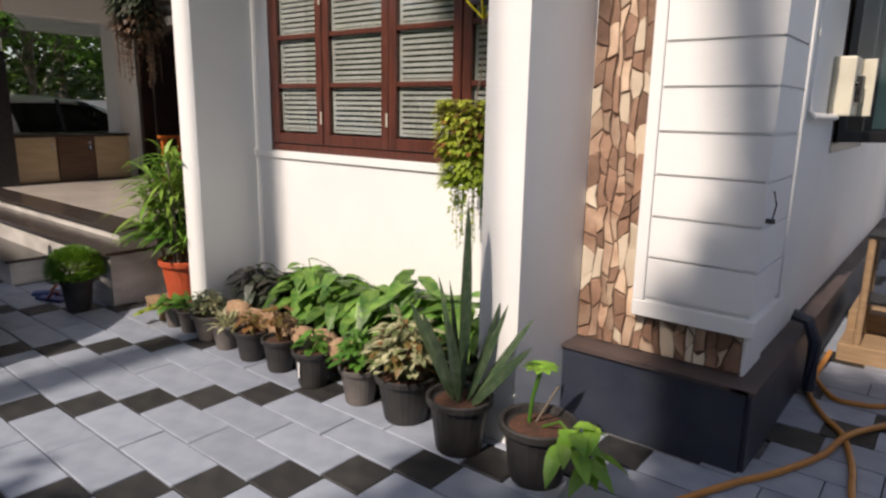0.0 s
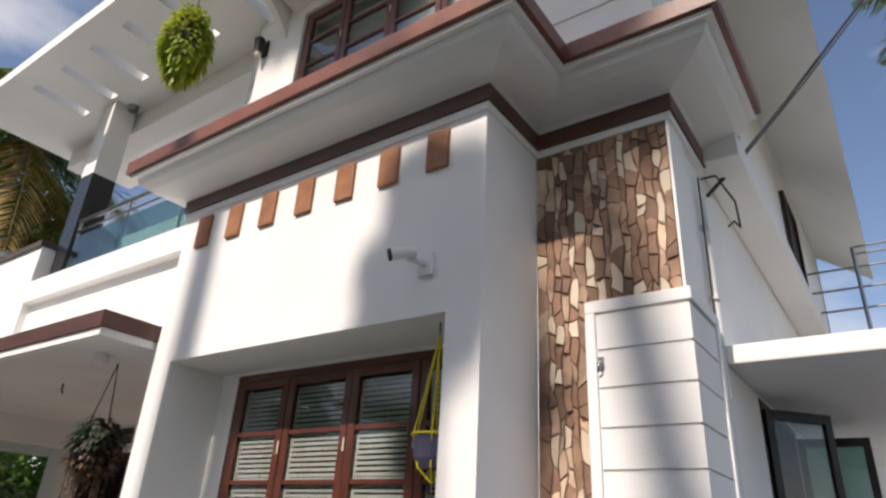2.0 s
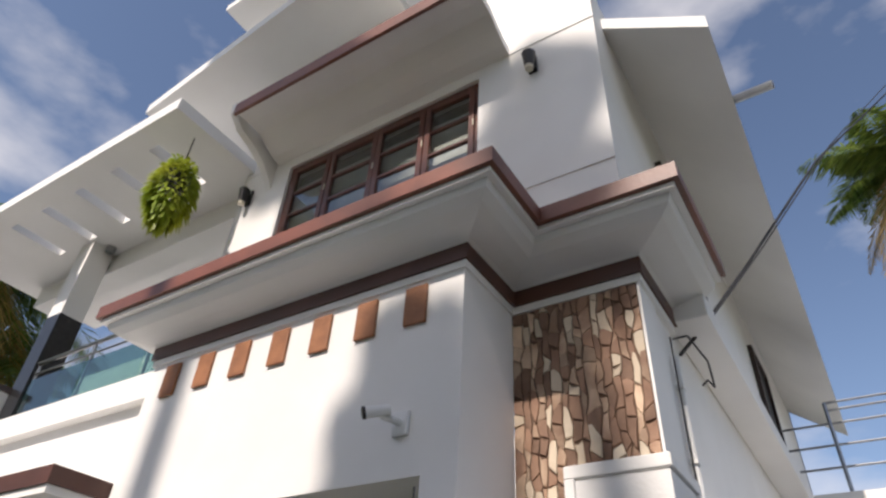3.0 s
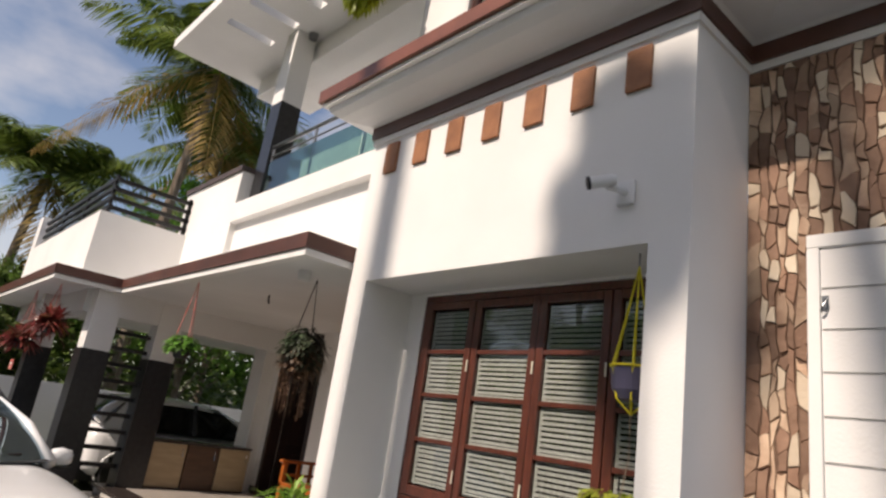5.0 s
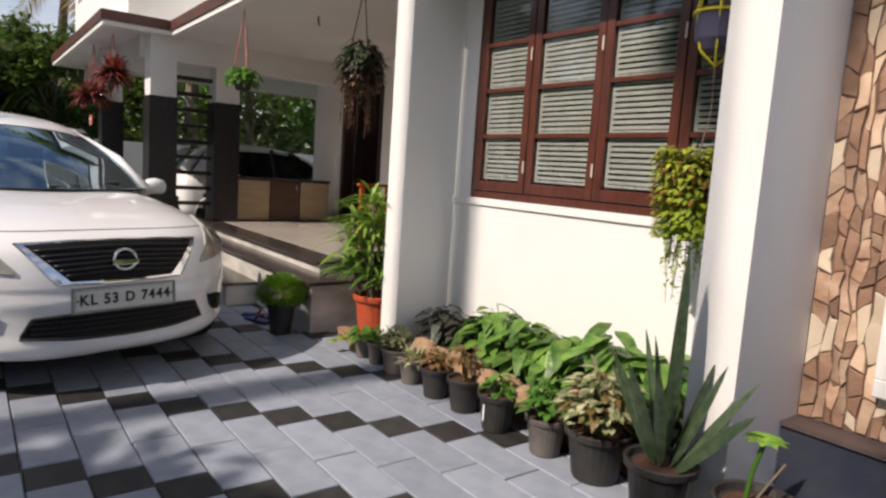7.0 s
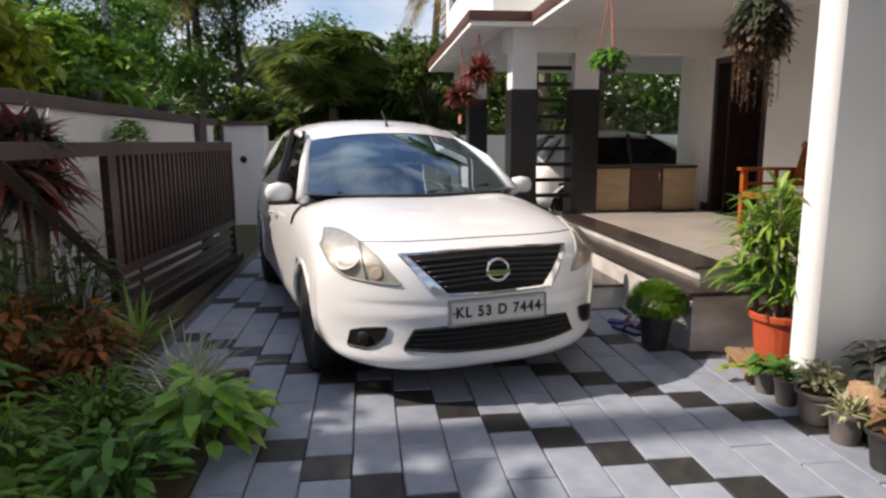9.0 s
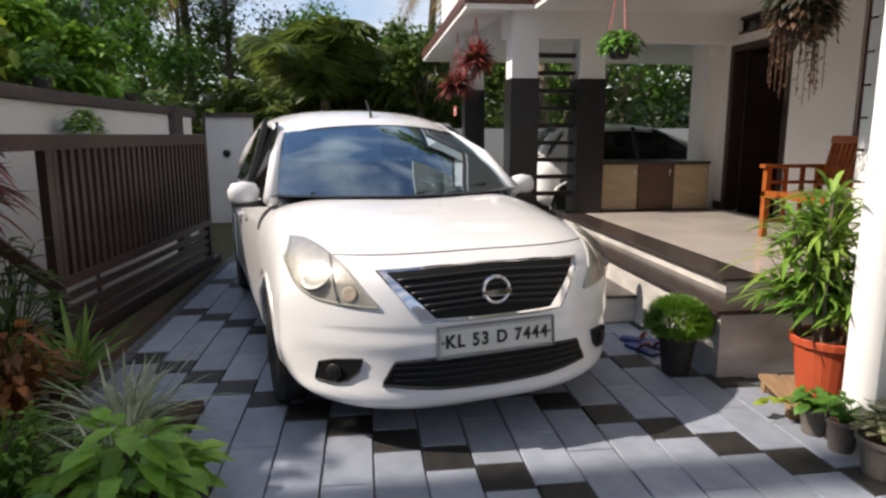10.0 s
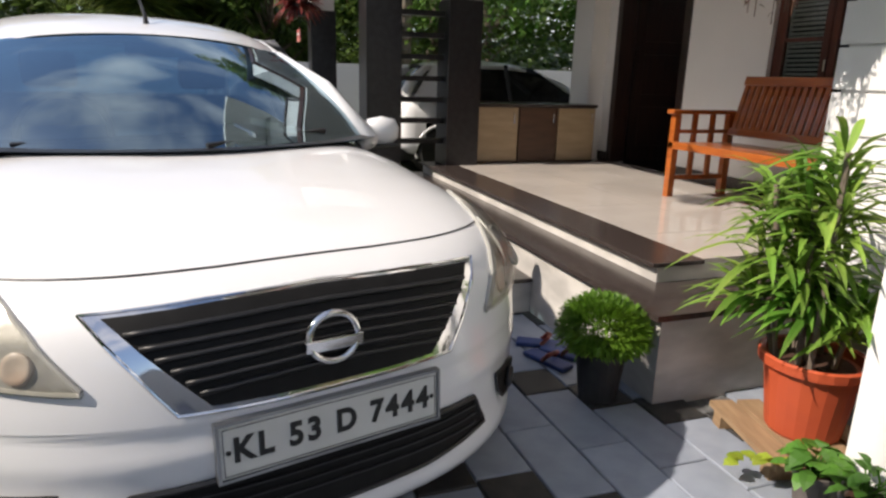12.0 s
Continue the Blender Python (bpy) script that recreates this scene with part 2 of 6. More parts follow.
G_SNAKE = leaf_material("snake_plant_leaf", (0.030, 0.060, 0.028), (0.075, 0.11, 0.055), 0.2, glow=0.08, scale=30)
G_RED = leaf_material("red_leaf", (0.30, 0.045, 0.05), (0.12, 0.06, 0.035), 0.55, scale=9)
G_RUST = leaf_material("rusty_leaf", (0.42, 0.13, 0.03), (0.14, 0.10, 0.03), 0.4)
G_GREY = leaf_material("purple_grey_leaf", (0.075, 0.06, 0.055), (0.05, 0.085, 0.04), 0.4)
G_BRIGHT = leaf_material("bright_garden_leaf", (0.055, 0.17, 0.026), (0.21, 0.36, 0.07), 0.5, scale=17)
G_BROWN = leaf_material("brown_trailing_leaf", (0.15, 0.085, 0.05), (0.09, 0.06, 0.035), 0.35)
G_DRAC = leaf_material("dracaena_leaf", (0.10, 0.25, 0.03), (0.28, 0.38, 0.07), 0.35)
GLASS = pane_material("window_glass", (0.8, 0.85, 0.85), clear=0.9)
CARGLASS = pane_material("car_glass", (0.48, 0.76, 0.92), clear=0.42, gloss=0.34, sheen=(0.62, 0.80, 0.90))
TINTED = pane_material("tinted_car_glass", (0.5, 0.55, 0.6), clear=0.10, gloss=0.05)
FROST = pane_material("green_rail_glass", (0.50, 0.70, 0.66), rough=0.1, clear=0.85)
LENS = pane_material("lamp_lens", (0.95, 0.94, 0.90), rough=0.22, clear=0.95, gloss=0.22)


# ---- builders ----
def part(name, bm, mat, parent=None, label="", smooth=False):
    """Links a bmesh as one mesh object under a thing or a part."""
    me = bpy.data.meshes.new(name)
    bm.normal_update()
    bm.to_mesh(me)
    bm.free()
    me.materials.append(mat)
    if smooth:
        me.polygons.foreach_set("use_smooth", [True] * len(me.polygons))
    ob = new(name, me)
    if parent is not None:
        ob.parent = parent
    return tagged(ob, label)


def raw(name, verts, faces, mat, parent=None, label="", smooth=False):
    me = bpy.data.meshes.new(name)
    me.from_pydata(verts, [], faces)
    me.materials.append(mat)
    if smooth:
        me.polygons.foreach_set("use_smooth", [True] * len(me.polygons))
    ob = new(name, me)
    if parent is not None:
        ob.parent = parent
    return tagged(ob, label)


def thing(name, label, category, at=(0, 0, 0), turn=0, group="", kind=""):
    ob = new(name)
    ob.empty_display_size = 0.1
    ob.matrix_basis = pose(*at, 0, 0, turn)
    return tagged(ob, label, category, group, kind)


def add_box(bm, x0, x1, y0, y1, z0, z1, bevel=0.0):
    v = [bm.verts.new(p) for p in ((x0, y0, z0), (x1, y0, z0), (x1, y1, z0), (x0, y1, z0), (x0, y0, z1), (x1, y0, z1), (x1, y1, z1), (x0, y1, z1))]
    fs = [bm.faces.new([v[i] for i in q]) for q in ((3, 2, 1, 0), (4, 5, 6, 7), (0, 1, 5, 4), (1, 2, 6, 5), (2, 3, 7, 6), (3, 0, 4, 7))]
    if bevel:
        es = list({e for f in fs for e in f.edges})
        bmesh.ops.bevel(bm, geom=es, offset=bevel, segments=2, affect="EDGES", profile=0.6)
    return bm


def box(x0, x1, y0, y1, z0, z1, bevel=0.0):
    return add_box(bmesh.new(), x0, x1, y0, y1, z0, z1, bevel)


def boxes(rows, bevel=0.0):
    bm = bmesh.new()
    for r in rows:
        add_box(bm, *r)
    if bevel:
        bmesh.ops.bevel(bm, geom=list(bm.edges), offset=bevel, segments=1, affect="EDGES")
    return bm


def lathe(profile, n=24, at=(0, 0, 0)):
    """Turns (radius, z) pairs round an upright axis."""
    bm, rings = bmesh.new(), []
    for r, z in profile:
        rings.append([bm.verts.new((at[0] + r * math.cos(2 * math.pi * i / n), at[1] + r * math.sin(2 * math.pi * i / n), at[2] + z)) for i in range(n)])
    for a, b in zip(rings, rings[1:]):
        for i in range(n):
            bm.faces.new((a[i], a[(i + 1) % n], b[(i + 1) % n], b[i]))
    if profile[0][0] > 0.001:
        bm.faces.new(rings[0][::-1])
    if profile[-1][0] > 0.001:
        bm.faces.new(rings[-1])
    return bm


def tube(points, radius, n=8, bm=None):
    """A round tube along points; radius is one number or one per point."""
    bm = bm or bmesh.new()
    pts = [Vector(p) for p in points]
    rad = radius if isinstance(radius, (list, tuple)) else [radius] * len(pts)
    rings = []
    for i, p in enumerate(pts):
        d = (pts[min(i + 1, len(pts) - 1)] - pts[max(i - 1, 0)]).normalized()
        q = d.to_track_quat("Z", "Y").to_matrix()
        rings.append([bm.verts.new(p + q @ Vector((rad[i] * math.cos(2 * math.pi * k / n), rad[i] * math.sin(2 * math.pi * k / n), 0))) for k in range(n)])
    for a, b in zip(rings, rings[1:]):
        for k in range(n):
            bm.faces.new((a[k], a[(k + 1) % n], b[(k + 1) % n], b[k]))
    bm.faces.new(rings[0][::-1])
    bm.faces.new(rings[-1])
    return bm


def sweep(path, profile, closed_profile=True):
    """Sweeps an (outward, z) profile along a plan path with mitred corners; outward is to the right of the way."""
    bm, rings = bmesh.new(), []
    pts = [Vector(p) for p in path]
    for i, p in enumerate(pts):
        ns = []
        if i:
            d = (p - pts[i - 1]).normalized()
            ns.append(Vector((d.y, -d.x)))
        if i < len(pts) - 1:
            d = (pts[i + 1] - p).normalized()
            ns.append(Vector((d.y, -d.x)))
        nrm = sum(ns, Vector((0, 0)))
        nrm = nrm / nrm.dot(ns[0])
        rings.append([bm.verts.new((p.x + nrm.x * o, p.y + nrm.y * o, z)) for o, z in profile])
    k = len(profile)
    for a, b in zip(rings, rings[1:]):
        for j in range(k if closed_profile else k - 1):
            bm.faces.new((a[j], b[j], b[(j + 1) % k], a[(j + 1) % k]))
    bm.faces.new(rings[0])
    bm.faces.new(rings[-1][::-1])
    bmesh.ops.recalc_face_normals(bm, faces=bm.faces)
    return bm


def rand(a, b):
    return random.uniform(a, b)


def add_leaf(vs, fs, base, way, up, length, width, droop=0.3, segs=2, fold=0.12):
    """One leaf blade: a creased, drooping strip pointed at both ends."""
    way = Vector(way).normalized()
    side = way.cross(Vector(up))
    side = side.normalized() if side.length > 1e-4 else Vector((1, 0, 0))
    nrm = side.cross(way).normalized()
    i0 = len(vs)
    base = Vector(base)
    vs.append(base)
    for k in range(1, segs + 1):
        s = k / (segs + 1)
        c = base + way * (length * s) + Vector((0, 0, -1)) * (droop * length * s * s)
        w = width * math.sin(math.pi * min(0.93, 0.15 + s * 0.8)) * 0.5
        vs.extend((c - side * w + nrm * (fold * w), c, c + side * w + nrm * (fold * w)))
    vs.append(base + way * length + Vector((0, 0, -1)) * (droop * length))
    a = i0 + 1
    fs.extend(((i0, a + 1, a), (i0, a + 2, a + 1)))
    for k in range(segs - 1):
        b = a + 3
        fs.extend(((a, a + 1, b + 1, b), (a + 1, a + 2, b + 2, b + 1)))
        a = b
    e = len(vs) - 1
    fs.extend(((a, a + 1, e), (a + 1, a + 2, e)))


def rand_dir(zmin=-1.0, zmax=1.0):
    z, a = rand(zmin, zmax), rand(0, 2 * math.pi)
    r = math.sqrt(max(0.0, 1 - z * z))
    return Vector((r * math.cos(a), r * math.sin(a), z))


UP = Vector((0, 0, 1))

# ---- ground and boundary ----
tagged(part("ground", box(-120, 120, -120, 120, -0.5, -0.03), GROUND), "wide ground of soil and grass round the house", "ground", kind="structure")
pavement = tagged(part("pavement", boxes([(-9.9, 3.2, -3.62, -0.1, -0.2, -0.014), (0.80, 3.2, -0.1, 7.5, -0.2, -0.014), (-9.9, 0.80, -0.1, 0.6, -0.2, -0.014)]), JOINT),
                  "paved drive of grey and black concrete pavers", "pavement", kind="structure")
tagged(part("garden_bed", box(-6.5, 3.2, -4.25, -3.625, -0.2, 0.03), EARTH), "earth garden bed beside the paved drive", "garden bed", kind="structure")
# raised planting patch that juts into the drive
tagged(part("planting_patch", box(-3.1, 0.6, -3.62, -2.915, -0.2, 0.035), EARTH), "earth planting patch at the edge of the drive", "garden bed", kind="structure")

wall_w = thing("wall_boundary", "white compound wall with a brown cap", "wall", kind="structure")
part("wall_panel", box(-8.75, 3.4, -4.5, -4.3, -0.2, 1.55), WHITE, wall_w)
part("wall_cap", box(-8.85, 3.4, -4.54, -4.26, 1.55, 1.64, 0.01), LEDGE, wall_w)
part("pier", box(-8.05, -7.75, -4.3, -4.22, -0.2, 1.66), LEDGE, wall_w)
pillar_gate = thing("gate_pillar", "white gate pillar with a round black lamp", "pillar", kind="structure")
part("shaft", box(-10.75, -10.35, -4.5, -3.85, -0.2, 1.6, 0.01), WHITE, pillar_gate)
part("cap", box(-10.79, -10.31, -4.54, -3.81, 1.6, 1.66), LEDGE, pillar_gate)
part("edge_strip", box(-10.8, -10.3, -4.53, -4.502, 0, 1.6), LEDGE, pillar_gate)
part("round_lamp", lathe([(0.0, 0), (0.05, 0.0), (0.055, 0.03), (0.03, 0.05), (0, 0.05)], 16), METALBLK, pillar_gate).matrix_basis = pose(-10.34, -4.2, 1.05, 0, 90, 0)
wall_r = thing("wall_road", "grey wall across the road beyond the gate", "wall", kind="structure")
part("wall_panel", box(-16.2, -16.0, -12, 0.5, -0.2, 1.35), SOFFIT, wall_r)
wall_f = thing("wall_far", "white boundary wall beyond the carport", "wall", kind="structure")
part("wall_panel", box(-13.2, -13.0, -3.6, 7, -0.2, 1.45), SOFFIT, wall_f)
wall_e = thing("wall_east", "white compound wall behind the camera's start", "wall", kind="structure")
part("wall_panel", box(3.4, 3.6, -4.5, 9, -0.2, 1.7), WHITE, wall_e)

# ---- the projecting bay ----
bay = thing("wall_bay", "white projecting bay round a deep window recess", "wall", kind="structure")
part("left_pier", box(-2.48, -2.29, 0, 2.2, -0.2, 2.46), WHITE, bay)
part("right_pier", box(-0.19, 0, 0, 0.53, -0.2, 2.46), WHITE, bay)
part("lintel_wall", box(-2.48, 0, 0, 0.53, 2.46, 3.55), WHITE, bay)
recess = thing("wall_recess", "white recess wall under and round the wooden window", "wall", kind="structure")
part("below_window", box(-2.29, -0.19, 0.41, 0.62, -0.2, 1.11), WHITE, recess)
part("beside_window_a", box(-2.29, -2.125, 0.41, 0.62, 1.11, 2.46), WHITE, recess)
part("beside_window_b", box(-0.235, -0.19, 0.41, 0.62, 1.11, 2.46), WHITE, recess)
part("above_window", box(-2.125, -0.235, 0.41, 0.62, 2.44, 2.46), WHITE, recess)
part("sill", box(-2.29, -0.19, 0.395, 0.41, 1.065, 1.11, 0.004), WHITE, recess)
part("skirting", box(-2.29, -0.19, 0.39, 0.41, 0.0, 0.30), NAVY, recess)

# ---- stone panel, siding, plinth and the side wall ----
wall_stone = tagged(part("wall_stone", box(0.0, 0.72, 0.535, 0.75, 0.0, 3.55), MORTAR), "irregular tan and brown stone cladding on the corner", "stone wall", kind="structure")
wall_side = thing("wall_side", "white side wall of the house", "wall", kind="structure")
part("corner_edge", box(0.722, 0.735, 0.525, 0.80, 0.32, 3.55), WHITE, wall_side)
part("wall_panel", boxes([(0.5, 0.72, 0.75, 1.95, -0.2, 6.4), (0.5, 0.72, 1.95, 3.2, -0.2, 1.18), (0.5, 0.72, 1.95, 3.2, 2.40, 6.4), (0.5, 0.72, 3.2, 9.0, -0.2, 6.4)]), WHITE, wall_side)
part("belt_course", box(0.722, 0.95, 1.10, 8.9, 3.55, 3.72, 0.01), WHITE, wall_side)
plinth = thing("plinth", "dark navy painted plinth with a brown ledge", "plinth", kind="structure")
part("front_face", box(-0.0, 0.78, 0.40, 0.53, -0.2, 0.335), NAVY, plinth)
part("side_face", box(0.72, 0.80, 0.42, 8.5, -0.2, 0.333), NAVY, plinth)
part("ledge", boxes([(-0.015, 0.795, 0.385, 0.535, 0.335, 0.352), (0.722, 0.815, 0.385, 8.5, 0.333, 0.350)]), LEDGE, plinth)

siding = thing("siding", "white grooved board cladding wrapped round the corner", "cladding", kind="structure")
part("border", boxes([(0.275, 0.765, 0.468, 0.535, 0.53, 0.60), (0.275, 0.765, 0.468, 0.535, 2.52, 2.58), (0.275, 0.325, 0.468, 0.535, 0.60, 2.52),
                      (0.735, 0.765, 0.535, 0.96, 0.53, 0.60), (0.735, 0.765, 0.535, 0.90, 2.52, 2.58), (0.735, 0.762, 0.90, 0.96, 0.60, 2.58)], 0.004), WHITE, siding)
part("backing", box(0.325, 0.742, 0.49, 0.90, 0.60, 2.52), SOFFIT, siding)

# ---- upper storey ----
upper = thing("wall_upper", "white upper storey wall with a shaded window", "wall", kind="structure")
WX0, WX1, WZ0, WZ1 = -2.32, -0.26, 4.55, 5.82
part("beside_left", box(-2.95, WX0, 0.53, 0.75, 3.55, 6.55), WHITE, upper)
part("beside_right", box(WX1, 0.72, 0.53, 0.75, 3.55, 6.55), WHITE, upper)
part("below_window", box(WX0, WX1, 0.53, 0.75, 3.55, WZ0), WHITE, upper)
part("above_window", box(WX0, WX1, 0.53, 0.75, WZ1, 6.55), WHITE, upper)
part("groove_strip", boxes([(-2.95, WX0 - 0.02, 0.522, 0.53, 5.93, 5.95), (WX1 + 0.1, 0.725, 0.522, 0.53, 5.93, 5.95), (WX1 + 0.1, 0.725, 0.522, 0.53, 4.43, 4.45)]), SOFFIT, upper)
part("gable", box(-2.95, 0.72, 0.53, 0.75, 6.55, 8.0), WHITE, upper)
part("left_return", box(-2.95, -2.75, 0.75, 3.0, 3.55, 6.4), WHITE, upper)
part("back_wall", box(-9.0, 0.72, 8.8, 9.0, -0.2, 6.4), WHITE, upper)

cornice = thing("cornice", "white coved cornice with brown bands", "cornice", kind="structure")
CP = [(-2.48, 2.0), (-2.48, 0.0), (0.0, 0.0), (0.0, 0.535), (0.735, 0.535), (0.735, 1.15)]
part("lower_bead", sweep(CP, [(-0.05, 3.50), (0.015, 3.50), (0.015, 3.545), (-0.05, 3.545)]), WHITE, cornice)
part("lower_band", sweep(CP, [(-0.05, 3.547), (0.03, 3.547), (0.03, 3.64), (-0.05, 3.64)]), DARKBROWN, cornice, "dark brown painted band")
part("cove", sweep(CP, [(-0.05, 3.642), (0.028, 3.642), (0.05, 3.655), (0.14, 3.672), (0.22, 3.695), (0.275, 3.73), (0.29, 3.77), (-0.05, 3.77)]), SOFFIT, cornice)
part("lip", sweep(CP, [(-0.05, 3.772), (0.325, 3.772), (0.325, 3.80), (-0.05, 3.80)]), WHITE, cornice)
part("coping", sweep(CP, [(-0.05, 3.802), (0.355, 3.802), (0.355, 3.90), (-0.05, 3.90)]), BROWN, cornice, "brown painted coping")

for i in range(7):
    x = -0.285 - 0.3255 * i
    tagged(part("wall_tablet", box(x - 0.068, x + 0.068, -0.022, -0.001, 3.235, 3.465, 0.006), TABLET), "small upright terracotta tablet set on the white wall under the cornice", "wall tablet",
           "row of tablets under the cornice")

# window shade over the upper window with a curved bracket
shade = thing("window_shade", "white concrete shade over the upper window with a brown edge", "sunshade", kind="structure")
SP = [(0.0, 5.93), (0.10, 5.95), (0.22, 6.01), (0.33, 6.08), (0.45, 6.10), (0.60, 6.08)]
bm = bmesh.new()
lo = [[bm.verts.new((x, 0.53 - o, z)) for o, z in SP] for x in (-2.50, 0.02)]
hi = [[bm.verts.new((x, 0.53 - o, z + 0.09)) for o, z in SP] for x in (-2.50, 0.02)]
for j in range(len(SP) - 1):
    bm.faces.new((lo[0][j], lo[1][j], lo[1][j + 1], lo[0][j + 1]))
    bm.faces.new((hi[0][j + 1], hi[1][j + 1], hi[1][j], hi[0][j]))
    bm.faces.new((lo[0][j + 1], hi[0][j + 1], hi[0][j], lo[0][j]))
    bm.faces.new((lo[1][j], hi[1][j], hi[1][j + 1], lo[1][j + 1]))
bm.faces.new((lo[0][-1], lo[1][-1], hi[1][-1], hi[0][-1]))
bm.faces.new((hi[0][0], hi[1][0], lo[1][0], lo[0][0]))
part("slab", bm, SOFFIT, shade)
part("edge", box(-2.52, 0.04, -0.10, -0.068, 6.06, 6.20), BROWN, shade, "brown painted edge")
bm = bmesh.new()
pr = [(0.0, 5.62), (0.05, 5.72), (0.16, 5.84), (0.30, 5.93), (0.48, 6.0), (0.60, 6.12), (0.62, 6.24), (0.55, 6.24), (0.45, 6.12), (0.0, 6.1)]
for x in (-2.60, -2.53):
    bm.faces.new([bm.verts.new((x, 0.53 - o, z)) for o, z in (pr if x > -2.55 else pr[::-1])])
bm.verts.ensure_lookup_table()
n = len(pr)
a, b = bm.verts[:n][::-1], bm.verts[n:]
for j in range(n):
    bm.faces.new((a[j], a[(j + 1) % n], b[(j + 1) % n], b[j]))
bmesh.ops.recalc_face_normals(bm, faces=bm.faces)
part("bracket", bm, WHITE, shade)

# pitched main roof with wide eaves
roof = thing("roof", "white concrete pitched roof with wide eaves", "roof", kind="structure")


def slab_between(p, q, y0, y1, t):
    """A sloping slab whose section runs from p to q in x and z."""
    bm = bmesh.new()
    v = [bm.verts.new(c) for y in (y0, y1) for c in ((p[0], y, p[1]), (q[0], y, q[1]), (q[0], y, q[1] + t), (p[0], y, p[1] + t))]
    for f in ((0, 1, 2, 3), (7, 6, 5, 4), (0, 4, 5, 1), (1, 5, 6, 2), (2, 6, 7, 3), (3, 7, 4, 0)):
        bm.faces.new([v[i] for i in f])
    bmesh.ops.recalc_face_normals(bm, faces=bm.faces)
    return bm


part("right_slope", slab_between((-1.1, 7.4), (1.43, 5.55), 0.76, 8.9, 0.13), SOFFIT, roof)
part("left_slope", slab_between((-1.1, 7.4), (-3.95, 6.75), -0.25, 8.9, 0.13), SOFFIT, roof)
part("front_eave", box(-3.2, 0.72, -0.25, 0.53, 8.1, 8.2), SOFFIT, roof)

# ---- balcony roof, column, railing and parapets ----
slab = thing("balcony_roof", "flat white balcony roof slab with slots", "roof slab", kind="structure")
SX0, SX1, SY0, SY1, SZ = -7.25, -2.86, -0.44, 1.7, 6.0
slots = [(-3.55 - 0.62 * i, -3.40 - 0.62 * i) for i in range(5)]
rows = [(SX0, SX1, SY0, -0.22, SZ, SZ + 0.14), (SX0, SX1, 0.38, SY1, SZ, SZ + 0.14)]
edges = [SX1] + [e for s in slots for e in (s[1], s[0])] + [SX0]
rows += [(edges[i + 1], edges[i], -0.22, 0.38, SZ, SZ + 0.14) for i in range(0, len(edges), 2)]
part("slab", boxes(rows), SOFFIT, slab)
part("beam", box(SX0 + 0.3, SX1 - 0.1, 0.72, 1.0, SZ - 0.28, SZ), SOFFIT, slab)
col = thing("balcony_column", "square balcony column, black below and white above", "column", kind="structure")
part("lower_shaft", box(-5.62, -5.36, 0.42, 0.68, 3.2, 5.02), BLACK, col)
part("upper_shaft", box(-5.62, -5.36, 0.42, 0.68, 5.02, 6.0), SOFFIT, col)
bal = thing("balcony_wall", "white balcony edge wall and upper parapets", "parapet", kind="structure")
part("edge_wall", box(-5.62, -2.48, 0.35, 0.55, 2.72, 3.70), WHITE, bal)
part("edge_ledge", box(-5.62, -2.50, 0.26, 0.56, 3.48, 3.70), WHITE, bal)
part("high_parapet", box(-7.3, -5.62, 0.28, 0.50, 2.72, 4.12), WHITE, bal)
part("parapet_cap", box(-7.3, -5.60, 0.25, 0.53, 4.12, 4.18), LEDGE, bal)
part("box_parapet", box(-10.9, -6.95, -0.75, -0.55, 2.72, 3.50), WHITE, bal)
part("box_side", box(-7.15, -6.95, -0.55, 0.5, 2.72, 3.50), WHITE, bal)
part("box_left", box(-11.2, -10.9, -0.75, -0.55, 2.72, 4.05), WHITE, bal)
part("balcony_floor", box(-11.2, -2.50, 0.36, 3.2, 2.70, 2.80), SOFFIT, bal)
part("room_wall", box(-9.0, -2.75, 2.6, 2.8, 2.8, 6.0), WHITE, bal)

# ---- porch and carport roofs, ceilings, pillars, floor, walls ----
porch_roof = thing("porch_roof", "flat white porch and carport roof with brown fascia", "roof", kind="structure")
FP = [(-11.3, 5.9), (-11.3, -1.05), (-6.60, -1.05), (-6.60, -0.36), (-2.52, -0.36), (-2.52, 0.6)]
part("fascia", sweep(FP, [(-0.04, 2.61), (0.03, 2.61), (0.03, 2.715), (-0.04, 2.715)]), DARKBROWN, porch_roof, "brown painted fascia")
part("white_edge", sweep(FP, [(-0.06, 2.56), (0.012, 2.56), (0.012, 2.608), (-0.06, 2.608)]), WHITE, porch_roof)
tagged(part("ceiling", boxes([(-11.28, -6.62, -1.03, 5.9, 2.58, 2.69), (-6.62, -2.53, -0.34, 3.0, 2.58, 2.69)]), SOFFIT), "smooth white porch ceiling", "ceiling", kind="structure")
part("beam", boxes([(-6.98, -6.72, -0.55, 1.95, 2.30, 2.58), (-11.2, -6.98, -0.62, -0.42, 2.32, 2.58)]), WHITE, porch_roof)
floor = thing("floor", "raised porch floor of polished tile with dark granite edging", "floor", kind="structure")
FZ = 0.48
part("base", box(-7.0, -3.50, 0.03, 2.0, -0.2, FZ - 0.02), RISER, floor)
part("step_base", box(-7.0, -3.502, -0.20, 0.03, -0.2, 0.36), RISER, floor)
part("step_base", box(-3.5, -3.15, -0.20, 1.9, -0.2, 0.36), RISER, floor)
part("low_step", box(-7.0, -4.25, -0.47, -0.20, -0.2, 0.175), RISER, floor)
part("granite_edge", box(-7.0, -3.48, -0.01, 0.27, FZ - 0.02, FZ + 0.001, 0.004), GRANITE, floor)
